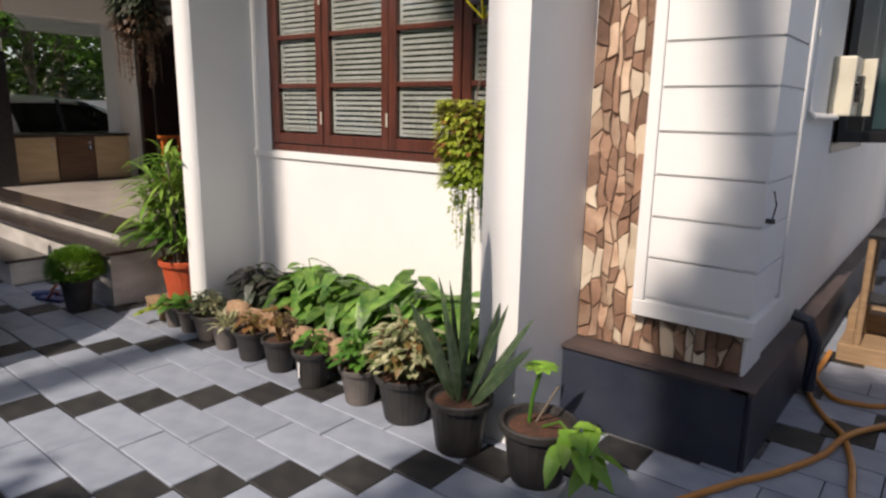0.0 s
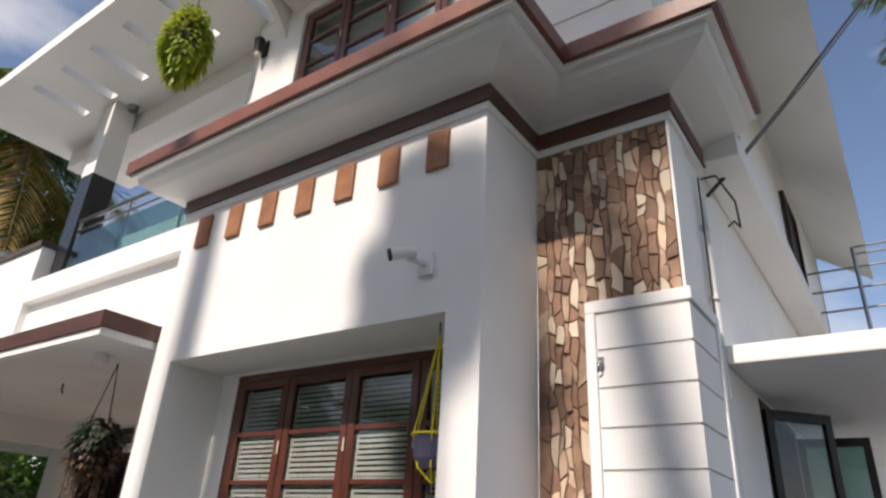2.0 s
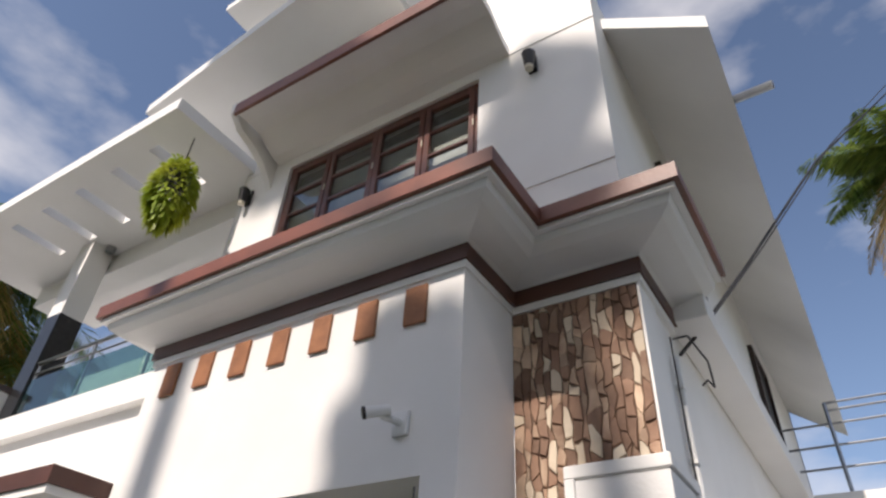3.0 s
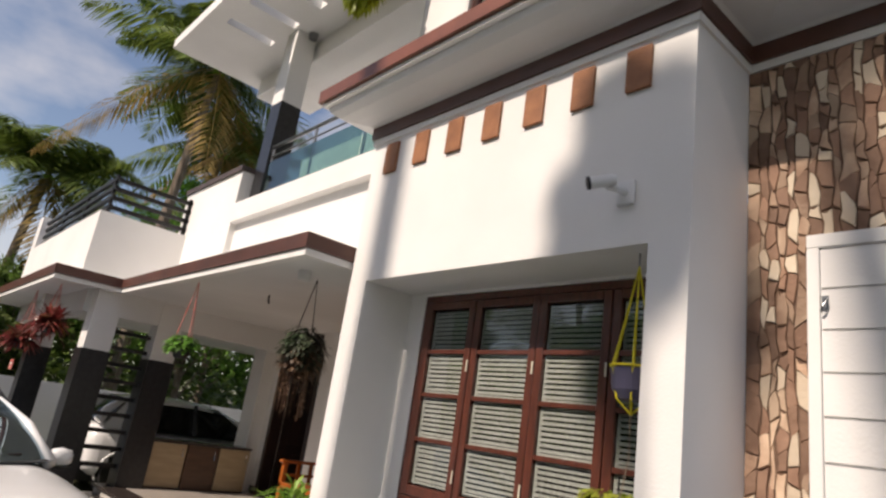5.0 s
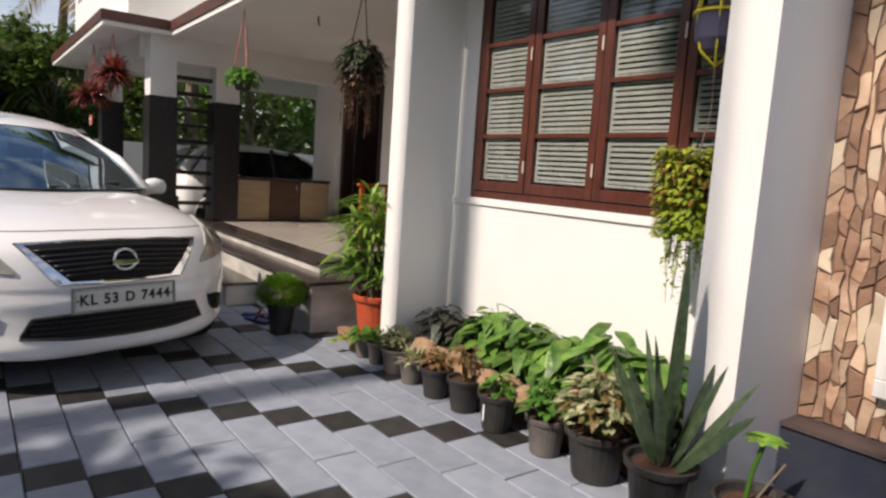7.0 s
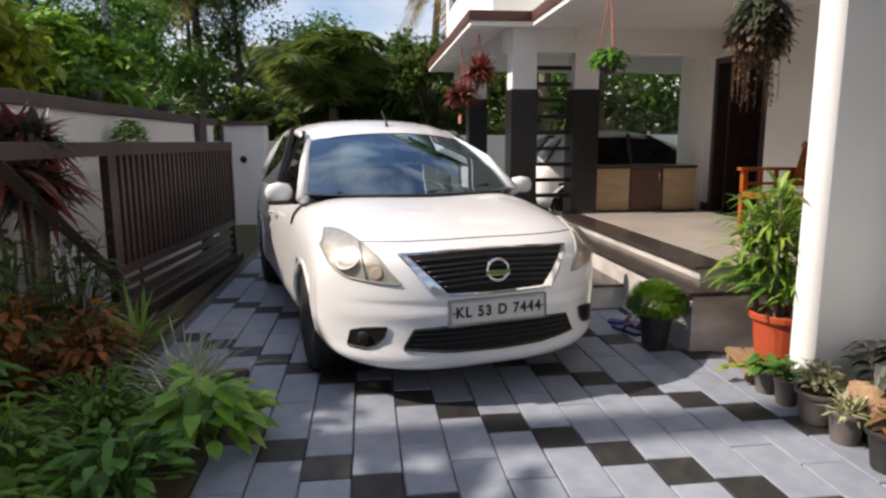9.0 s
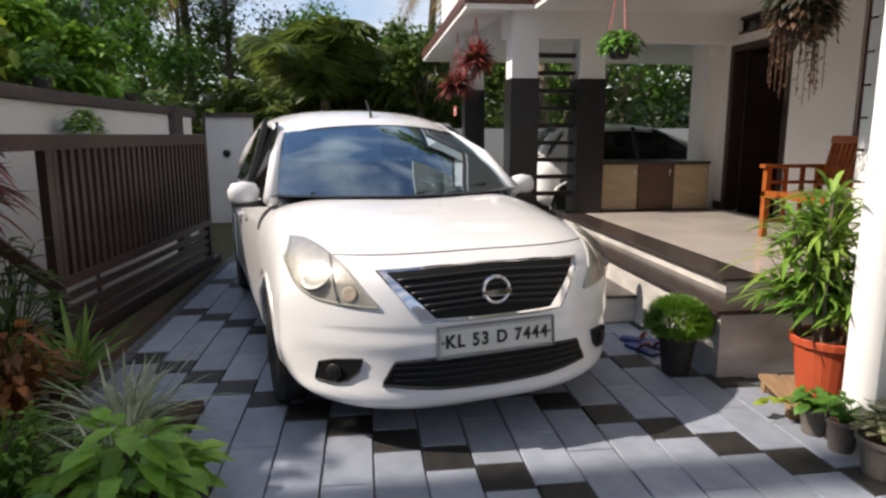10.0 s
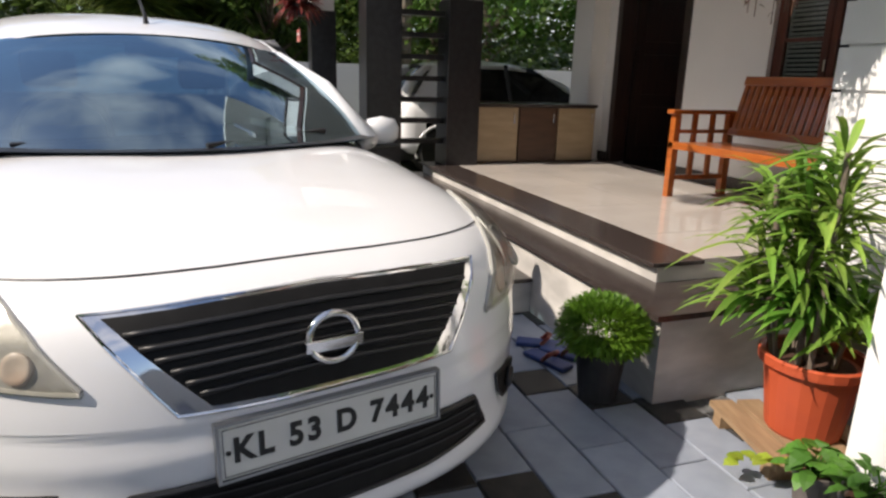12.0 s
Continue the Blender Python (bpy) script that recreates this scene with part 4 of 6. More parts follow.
# side steps, stand and hose
steps = thing("side_steps", "small tan steps at the side door", "steps", kind="structure")
part("lower_step", box(0.88, 1.75, 2.08, 2.42, -0.2, 0.10, 0.01), PALLET, steps)
part("upper_step", box(0.88, 1.75, 2.40, 3.0, -0.2, 0.22, 0.01), PALLET, steps)
stand = thing("plant_stand", "wooden stand with dark shelves on the side steps", "stand", at=(0.97, 2.11, 0.10))
for x, y in ((0, 0), (0.4, 0), (0, 0.24), (0.4, 0.24)):
    part("leg", tube([(x, y, 0), (x, y, 0.62)], 0.02), PALLET, stand)
part("shelf", box(-0.02, 0.42, -0.02, 0.26, 0.62, 0.64), METALBLK, stand)
part("shelf", box(0.0, 0.40, 0.0, 0.24, 0.25, 0.265), METALBLK, stand)
hose = thing("garden_hose", "orange garden hose lying in loops on the pavers", "hose")


def spline(pts, k=8):
    """Rounds a plan line through its points."""
    out, p = [], [Vector(q) for q in pts]
    for i in range(len(p) - 1):
        a, b, c, d = p[max(i - 1, 0)], p[i], p[i + 1], p[min(i + 2, len(p) - 1)]
        for s in range(k):
            t = s / k
            out.append(0.5 * ((2 * b) + (c - a) * t + (2 * a - 5 * b + 4 * c - d) * t * t + (3 * b - a - 3 * c + d) * t * t * t))
    return out + [p[-1]]


part("loop", tube(spline([(0.66, 0.02, 0.012), (0.80, 0.31, 0.012), (0.90, 0.48, 0.012), (1.02, 0.76, 0.012), (1.08, 0.97, 0.036), (1.20, 1.25, 0.012), (1.45, 1.62, 0.012), (1.9, 1.9, 0.012)]), 0.0135), HOSE, hose)
part("loop", tube(spline([(1.24, 0.15, 0.012), (1.16, 0.48, 0.012), (1.13, 0.73, 0.012), (1.06, 1.01, 0.012), (0.96, 1.17, 0.012), (0.86, 1.41, 0.013), (0.845, 1.69, 0.013), (0.86, 2.0, 0.06)]), 0.0135), HOSE, hose)
part("loop", tube(spline([(0.86, 1.57, 0.036), (0.96, 1.43, 0.012), (1.06, 1.42, 0.012), (1.18, 1.49, 0.012), (1.45, 1.75, 0.038), (1.8, 2.2, 0.012)]), 0.0135), HOSE, hose)

# ---- cars ----
from mathutils.bvhtree import BVHTree

STATIONS = [(0.0, 0.56, 0.28, 0.73, 3.6), (-0.02, 0.66, 0.215, 0.80, 4.0), (-0.05, 0.735, 0.185, 0.825, 4.4), (-0.10, 0.785, 0.175, 0.835, 4.5), (-0.17, 0.825, 0.175, 0.836, 4.5),
            (-0.28, 0.862, 0.19, 0.842, 4.6), (-0.42, 0.895, 0.19, 0.846, 4.6), (-0.60, 0.927, 0.19, 0.8475, 4.6), (-0.80, 0.955, 0.19, 0.8475, 4.6), (-1.00, 0.980, 0.19, 0.8475, 4.8),
            (-1.15, 0.990, 0.19, 0.8475, 5), (-1.4, 0.97, 0.19, 0.8475, 6), (-1.9, 0.965, 0.19, 0.8475, 6), (-2.4, 0.97, 0.19, 0.8475, 6), (-2.9, 0.98, 0.19, 0.8475, 6),
            (-3.3, 0.99, 0.19, 0.8475, 6), (-3.6, 1.03, 0.20, 0.845, 5.5), (-3.9, 1.06, 0.22, 0.835, 5), (-4.15, 1.05, 0.24, 0.82, 4.6), (-4.32, 1.00, 0.27, 0.79, 4.2), (-4.40, 0.86, 0.33, 0.74, 3.8),
            (-4.425, 0.70, 0.42, 0.66, 3.2)]


def body_point(x, zt, zb, w, n, th):
    c, s = math.cos(th), math.sin(th)
    b = math.copysign(abs(c) ** (2 / n), c)
    zc = 0.52
    z = zc + (zt - zc) * abs(s) ** (2 / n) if s >= 0 else zc - (zc - zb) * abs(s) ** (2 / n)
    y = b * w * (1 - 0.05 * max(0.0, (z - 0.6) / 0.4))
    fade = max(0.0, 1 + x / 1.1) ** 1.6
    nose = max(0.0, 1 + x / 0.35)
    rear = max(0.0, (-x - 3.6) / 0.83) ** 1.5
    s = min(1.0, abs(y) / 0.84)
    lip = 0.030 * math.exp(-((z - 0.245) / 0.045) ** 2) + 0.010 * math.exp(-((z - 0.478) / 0.03) ** 2)
    return Vector((x - 0.40 * s ** 3.0 * fade + 0.25 * s ** 2.6 * rear + lip * nose, y, z))


def build_car(name, label, at, turn, full=True):
    car = thing(name, label, "car", at=at, turn=turn)
    glazing = CARGLASS if full else TINTED
    # painted shell
    xs = [[0.004 * (1 - k), 0.52 + 0.04 * k, 0.52 - 0.24 * k, 0.73 * k, 3.6] for k in (0.03, 0.12, 0.25, 0.4, 0.55, 0.7, 0.85)]
    stations = STATIONS if full else [s for s in STATIONS if s[0] > -3.7] + [(-3.85, 1.0, 0.24, 0.83, 5), (-3.98, 0.96, 0.30, 0.79, 4.2), (-4.02, 0.82, 0.42, 0.70, 3.2)]
    tail = 0.0 if full else 0.33
    for a, b in zip(stations, stations[1:]):
        k = max(2, int(abs(a[0] - b[0]) / 0.05))
        for i in range(k):
            t = i / k
            xs.append([a[j] + (b[j] - a[j]) * t for j in range(5)])
    xs.append(list(stations[-1]))
    m = 88
    bm, rings = bmesh.new(), []
    for st in xs:
        rings.append([bm.verts.new(body_point(*st, 2 * math.pi * (i + 0.5) / m)) for i in range(m)])
    for a, b in zip(rings, rings[1:]):
        for i in range(m):
            bm.faces.new((a[i], b[i], b[(i + 1) % m], a[(i + 1) % m]))
    bm.faces.new(rings[0])
    bm.faces.new(rings[-1][::-1])
    bmesh.ops.recalc_face_normals(bm, faces=bm.faces)
    tree = BVHTree.FromBMesh(bm)
    wheels = [(-0.85, 0.735), (-0.85, -0.735), (-3.43, 0.735), (-3.43, -0.735)]
    gone = []
    for f in bm.faces:
        c = f.calc_center_median()
        if abs(c.y) > 0.70 and any(math.hypot(c.x - wx, c.z - 0.30) < 0.335 for wx, wy in wheels if wy * c.y > 0):
            gone.append(f)
    bmesh.ops.delete(bm, geom=gone, context="FACES")
    part("body", bm, CARPAINT, car, smooth=True)
    part("underbody", box(-4.1, -0.35, -0.66, 0.66, 0.17, 0.60), PLASTIC, car)
    for wx, wy in wheels:
        s = math.copysign(1, wy)
        arch = [(wx + 0.338 * math.cos(a), 0, 0.30 + 0.338 * math.sin(a)) for a in [math.pi * (i / 20 * 1.16 - 0.08) for i in range(21)]]
        pts = []
        for p in arch:
            hit = tree.ray_cast(Vector((p[0], s * 2, p[2])), Vector((0, -s, 0)))
            pts.append((p[0], (hit[0].y if hit[0] else s * 0.82) - s * 0.012, p[2]))
        part("arch_lip", tube(pts, 0.022, 6), CARPAINT, car, smooth=True)
        part("arch_liner", lathe([(0.345, -0.2), (0.345, 0.02)], 24), PLASTIC, car).matrix_basis = pose(wx, wy - s * 0.06, 0.30, 90, 0, 0)
        tyre = part("wheel", lathe([(0.19, -0.095), (0.27, -0.095), (0.296, -0.07), (0.30, 0.0), (0.296, 0.07), (0.27, 0.095), (0.19, 0.095)], 32), RUBBER, car, smooth=False)
        tyre.matrix_basis = pose(wx, wy, 0.30, 90, 0, 0)
        rim = part("rim", lathe([(0.0, -0.02), (0.05, -0.03), (0.10, 0.0), (0.17, -0.03), (0.192, -0.07), (0.195, 0.07), (0, 0.07)], 24), CHROME, tyre)
        rim.matrix_basis = pose(0, 0, 0.02 * s, 180 if s < 0 else 0, 0, 0) if s > 0 else pose(0, 0, 0.0)

    # cabin
    def grid(f, nu, nv, nm, mat, parent=car, lab=""):
        vs = [f(i / nu, j / nv) for j in range(nv + 1) for i in range(nu + 1)]
        fs = [(j * (nu + 1) + i, j * (nu + 1) + i + 1, (j + 1) * (nu + 1) + i + 1, (j + 1) * (nu + 1) + i) for j in range(nv) for i in range(nu)]
        return raw(nm, vs, fs, mat, parent, lab, smooth=True)

    def mix(a, b, t):
        return a + (b - a) * t

    def screen_pt(u, v):
        s = u * 2 - 1
        y = s * mix(0.735, 0.575, v)
        x = mix(-1.00 - 0.30 * s * s, -1.80 - 0.16 * s * s, v) + 0.05 * math.sin(math.pi * v)
        z = mix(0.985 - 0.01 * s * s, 1.385 - 0.045 * s * s, v) + 0.02 * math.sin(math.pi * v)
        return (x, y, z)

    def rear_pt(u, v):
        s = 1 - u * 2
        y = s * mix(0.66, 0.54, v)
        return (mix(-3.86 + 0.16 * s * s - 0.2 * tail, -3.22 + 0.08 * s * s - tail, v), y, mix(1.05, 1.40 - 0.03 * s * s, v))

    def roof_pt(u, v):
        s = u * 2 - 1
        x = mix(-1.795 - 0.16 * s * s, -3.25 + 0.08 * s * s - tail, v)
        h = mix(1.387, 1.40, v) + 0.11 * math.sin(math.pi * v * 0.97) ** 0.7
        return (x, s * 0.60, h - 0.045 * s * s - 0.03 * abs(s) ** 6)

    grid(screen_pt, 16, 8, "windscreen", glazing, lab="tinted blue windscreen glass")
    grid(lambda u, v: (screen_pt(u, 0)[0] + 0.03 - 0.16 * v, screen_pt(u, 0)[1] * (1 + 0.04 * (1 - v)), 0.992 + 0.012 * v), 16, 2, "cowl", PLASTIC)
    grid(rear_pt, 12, 4, "rear_screen", glazing)
    grid(roof_pt, 14, 14, "roof", CARPAINT)
    grid(lambda u, v: tuple(a - b for a, b in zip(roof_pt(u, v), (0, 0, 0.03))), 10, 10, "headliner", SEATGREY)
    for s in (1, -1):
        part("a_pillar", tube([(-1.30, s * 0.755, 0.965), (-1.62, s * 0.682, 1.19), (-1.97, s * 0.592, 1.325)], [0.042, 0.034, 0.024], 8), CARPAINT, car, smooth=True)
        part("roof_rail", tube([(-1.97, s * 0.585, 1.322), (-2.25, s * 0.60, 1.38), (-2.5, s * 0.605, 1.405), (-2.9, s * 0.605, 1.40), (-3.25 - tail, s * 0.57, 1.38), (-3.6 - tail * 0.6, s * 0.64, 1.20), (-3.9, s * 0.70, 1.03)], [0.024, 0.027, 0.03, 0.03, 0.045, 0.07, 0.07], 8), CARPAINT, car, smooth=True)
        part("b_pillar", tube([(-2.42, s * 0.775, 0.95), (-2.46, s * 0.62, 1.43)], 0.035, 6), PLASTIC, car)

        def side_pt(u, v, s=s):
            x = mix(mix(-1.32, -2.05, v), mix(-3.62, -3.22, v), u)
            return (x, s * mix(0.785, 0.60, v), mix(0.955, mix(1.405, 1.42, u), v))
        if not full:
            quarter = lambda u, v, s=s: (mix(mix(-3.05, -3.12, v), mix(-3.84, -3.5, v), u), s * (mix(0.785, 0.60, v) + 0.012), mix(0.955, 1.40, v))
            grid(quarter, 6, 4, "quarter_panel", CARPAINT)
        grid(side_pt if s > 0 else (lambda u, v: side_pt(1 - u, v)), 10, 3, "side_window", TINTED)
        mirror = part("mirror", lathe([(0.0, -0.06), (0.05, -0.06), (0.075, -0.03), (0.08, 0.02), (0.06, 0.065), (0.0, 0.08)], 16), CARPAINT, car, smooth=True)
        mirror.matrix_basis = pose(-1.45, s * 0.885, 0.995) @ Matrix.Diagonal((0.75, 1.12, 0.90, 1))
        part("mirror_arm", tube([(-1.46, s * 0.76, 0.935), (-1.45, s * 0.88, 0.945)], 0.022, 6), PLASTIC, car)
        part("mirror_base", box(-1.505, -1.395, s * 0.885 - 0.07, s * 0.885 + 0.07, 0.922, 0.945, 0.008), PLASTIC, car)
        part("door_handle", tube([(-2.25, s * 0.84, 0.80), (-2.25, s * 0.872, 0.80), (-2.12, s * 0.872, 0.805), (-2.12, s * 0.84, 0.805)], 0.011, 6), CARPAINT, car)
    part("dashboard", box(-1.75, -1.22, -0.66, 0.66, 0.75, 0.975, 0.04), PLASTIC, car)
    for y in (0.36, -0.36):
        seat = part("seat", box(-2.62, -2.45, y - 0.24, y + 0.24, 0.5, 1.12, 0.06), SEATGREY, car)
        part("headrest", box(-2.60, -2.50, y - 0.12, y + 0.12, 1.15, 1.32, 0.035), SEATGREY, seat)
    part("rear_seat", box(-3.45, -3.28, -0.62, 0.62, 0.5, 1.10, 0.06), SEATGREY, car)
    ring = [(-1.85 + 0.06 * math.sin(a), -0.36 + 0.17 * math.cos(a), 0.98 + 0.16 * math.sin(a)) for a in [2 * math.pi * i / 20 for i in range(21)]]
    part("steering_wheel", tube(ring, 0.016, 6), PLASTIC, car)
    part("rear_mirror", box(-1.92, -1.89, -0.10, 0.10, 1.30, 1.36, 0.012), PLASTIC, car)
    part("antenna", tube([(-1.95, 0.0, 1.43), (-1.97, 0.0, 1.47), (-2.10, 0.0, 1.56)], [0.014, 0.008, 0.004], 6), PLASTIC, car)
    for k, (y0, y1) in enumerate(((-0.55, -0.05), (0.0, 0.5))):
        part("wiper", tube([(-1.02 - 0.3 * (y0 / 0.7) ** 2, y0, 1.003), (-1.10 - 0.2 * (y1 / 0.7) ** 2, y1, 1.03)], 0.010, 5), PLASTIC, car)
    if not full:
        return car

    # front details laid on the shell
    def on_nose(y, z, lift):
        hit = tree.ray_cast(Vector((1.0, y, z)), Vector((-1, 0, 0)))
        p, nrm = hit[0], hit[1]
        if nrm.x < 0:
            nrm = -nrm
        return p + nrm * lift

    def patch(nm, top, bottom, mat, lift, parent=car, nu=20, nv=6, lab="", rim=0.0, rim_mat=None):
        """A fitted panel between a top and a bottom line given in (y, z)."""
        def at_line(line, u):
            k = min(int(u * (len(line) - 1)), len(line) - 2)
            t = u * (len(line) - 1) - k
            return (mix(line[k][0], line[k + 1][0], t), mix(line[k][1], line[k + 1][1], t))

        def f(u, v):
            a, b = at_line(bottom, u), at_line(top, u)
            return tuple(on_nose(mix(a[0], b[0], v), mix(a[1], b[1], v), lift))
        ob = grid(f, nu, nv, nm, mat, parent, lab)
        if rim:
            loop = [f(i / 24, 1) for i in range(25)] + [f(1, 1 - i / 8) for i in range(1, 9)] + [f(1 - i / 24, 0) for i in range(1, 25)] + [f(0, i / 8) for i in range(1, 9)]
            part("surround", tube(loop, rim, 6), rim_mat, ob)
        return ob

    def mirrored(half):
        return [(-y, z) for y, z in half] + [(y, z) for y, z in half[-2::-1]]

    surround = patch("grille_surround", mirrored([(0.472, 0.771), (0.24, 0.782), (0.0, 0.786)]), mirrored([(0.325, 0.574), (0.16, 0.571), (0.0, 0.570)]), CHROME, 0.006, nu=40, lab="chrome grille surround", rim=0.004, rim_mat=CHROME)
    GT, GB = mirrored([(0.434, 0.763), (0.22, 0.774), (0.0, 0.778)]), mirrored([(0.262, 0.586), (0.13, 0.583), (0.0, 0.582)])
    grille = patch("grille", GT, GB, GRILLEBLK, 0.011, nu=32, lab="black slatted grille")
    for k in range(1, 7):
        v = k / 7
        hw = mix(0.258, 0.424, v)
        pts = [on_nose(mix(-hw, hw, i / 24), mix(0.592, 0.757, v) + 0.014 * (1 - (2 * i / 24 - 1) ** 2), 0.014) for i in range(25)]
        part("slat", tube(pts, 0.0065, 6), PLASTIC, grille, smooth=True)
    badge = part("badge_ring", tube([on_nose(0, 0.676, 0.034) + Vector((-0.12 * 0.053 * math.sin(a), 0.058 * math.cos(a), 0.053 * math.sin(a))) for a in [2 * math.pi * i / 32 for i in range(33)]], 0.0085, 8), CHROME, surround,
                 "plain chrome ring badge", smooth=True)
    bp = on_nose(0, 0.676, 0.034)
    part("badge_bar", box(bp.x - 0.008, bp.x + 0.010, -0.068, 0.068, 0.662, 0.690, 0.003), CHROME, badge)
    lower = patch("lower_grille", mirrored([(0.425, 0.408), (0.25, 0.420), (0.0, 0.427)]), mirrored([(0.475, 0.312), (0.25, 0.292), (0.0, 0.286)]), GRILLEBLK, 0.007, nu=32, rim=0.007, rim_mat=PLASTIC)
    for k in (1, 2, 3):
        part("mesh_bar", tube([on_nose(-0.43 + 0.86 * i / 20, 0.305 + 0.027 * k + 0.005 * (1 - (2 * i / 20 - 1) ** 2), 0.010) for i in range(21)], 0.004, 5), PLASTIC, lower)
    for s in (1, -1):
        fog = patch("fog_lamp_recess", [(s * 0.545, 0.420), (s * 0.60, 0.417), (s * 0.65, 0.409), (s * 0.70, 0.392)], [(s * 0.560, 0.362), (s * 0.60, 0.323), (s * 0.66, 0.306), (s * 0.715, 0.312)], GRILLEBLK, 0.007, nu=10, nv=5,
                    rim=0.004, rim_mat=PLASTIC)
        c = on_nose(s * 0.645, 0.36, 0.010)
        fl = part("fog_lamp", lathe([(0.0, 0.006), (0.022, 0.004), (0.030, 0.0), (0.034, 0.008), (0.030, 0.012), (0.0, 0.012)], 20), METALBLK, fog, "round glass fog lamp", smooth=True)
        fl.matrix_basis = pose(*c, 0, 90, s * 38)
        HT = [(s * 0.485, 0.641), (s * 0.535, 0.704), (s * 0.577, 0.767), (s * 0.627, 0.824), (s * 0.682, 0.855), (s * 0.735, 0.852)]
        HB = [(s * 0.485, 0.632), (s * 0.555, 0.637), (s * 0.630, 0.645), (s * 0.710, 0.660), (s * 0.768, 0.706), (s * 0.784, 0.778)]
        HT, HB = [tuple(q) for q in spline(HT, 5)], [tuple(q) for q in spline(HB, 5)]
        hl = patch("headlight", HT, HB, LAMPIN, 0.004, nu=28, nv=14, lab="clear swept-back headlight", rim=0.006, rim_mat=LAMPEDGE)
        glass = patch("lens", HT, HB, LENS, 0.020, parent=hl, nu=28, nv=14)
        glass.visible_shadow = False

        def facing(y, z, lift):
            a, b, d = on_nose(y, z, lift), on_nose(y + s * 0.02, z, lift), on_nose(y, z + 0.02, lift)
            nrm = (b - a).cross(d - a) * s
            return Matrix.Translation(a) @ nrm.to_track_quat("Z", "Y").to_matrix().to_4x4()
        part("bowl", lathe([(0.0, 0.001), (0.030, 0.002), (0.052, 0.005), (0.068, 0.010), (0.071, 0.009), (0.075, 0.0)], 28), LAMPBOWL, hl, smooth=True).matrix_basis = facing(s * 0.690, 0.745, 0.004)
        part("turn_lamp", lathe([(0.0, 0.002), (0.020, 0.003), (0.030, 0.006), (0.034, 0.0)], 20), AMBER, hl, "amber turn lamp", smooth=True).matrix_basis = facing(s * 0.582, 0.682, 0.004)
        part("bezel", tube([on_nose(s * (0.625 + 0.012 * math.sin(3 * i / 10)), 0.655 + 0.165 * i / 10, 0.010) for i in range(11)], 0.006, 6), LAMPEDGE, hl, smooth=True)
    seam = [on_nose(0.70 * (i / 30 * 2 - 1), 0.828 - 0.010 * (i / 30 * 2 - 1) ** 2, 0.001) for i in range(31)]
    part("bonnet_seam", tube(seam, 0.003, 4), INK, car)
    pl = part("number_plate", box(-0.012, 0.008, -0.262, 0.262, -0.060, 0.060, 0.006), PLATE, car, "white number plate with black characters")
    pl.matrix_basis = pose(0.014, 0.0, 0.489, 0, -3, 0)
    part("plate_rim", boxes([(-0.01, 0.011, -0.269, 0.269, 0.060, 0.066), (-0.01, 0.011, -0.269, 0.269, -0.066, -0.060), (-0.01, 0.011, -0.269, -0.262, -0.060, 0.060), (-0.01, 0.011, 0.262, 0.269, -0.060, 0.060)]), STEEL, pl)
    part("plate_line", boxes([(0.0085, 0.0092, -0.254, 0.254, 0.0515, 0.053), (0.0085, 0.0092, -0.254, 0.254, -0.053, -0.0515), (0.0085, 0.0092, -0.2555, -0.254, -0.053, 0.053), (0.0085, 0.0092, 0.254, 0.2555, -0.053, 0.053)]), INK, pl)
    cu = bpy.data.curves.new("plate_text", "FONT")
    cu.body, cu.size, cu.align_x, cu.align_y, cu.extrude, cu.offset = "KL 53 D 7444", 0.074, "CENTER", "CENTER", 0.001, 0.0026
    cu.space_character = 1.22
    cu.materials.append(INK)
    txt = new("plate_text", cu)
    txt.parent = pl
    txt.matrix_basis = pose(0.0095, 0, 0, 90, 0, 90) @ Matrix.Diagonal((0.92, 1.0, 1, 1))
    for y in (-0.245, 0.245):
        part("plate_bolt", lathe([(0, 0), (0.006, 0), (0.005, 0.003), (0, 0.004)], 8), INK, pl).matrix_basis = pose(0.008, y, 0, 0, 90, 0)
    return car


build_car("white_sedan", "white sedan parked on the drive with a chrome grille", (-2.545, -1.57, 0), 14.2)
build_car("white_hatchback", "white hatchback parked under the carport roof", (-10.20, 4.45, 0.0), 90, full=False)

# ---- plants ----
def leaf_mesh(name, vs, fs, mat, parent=None, label=""):
    return raw(name, [tuple(v) for v in vs], fs, mat, parent, label)


def make_pot(parent, r, h, mat, label=""):
    """A tapered pot with a rolled rim, and the soil in it."""
    pot = part("pot", lathe([(r * 0.70, 0.0), (r * 0.74, 0.01), (r * 0.94, h * 0.86), (r * 1.06, h * 0.87), (r * 1.08, h * 0.98), (r * 1.03, h), (r * 0.95, h * 0.98), (r * 0.90, h * 0.88)], 24), mat, parent, label)
    part("soil", lathe([(0.0, h * 0.885), (r * 0.5, h * 0.90), (r * 0.93, h * 0.87)], 18), SOIL, pot)
    return pot


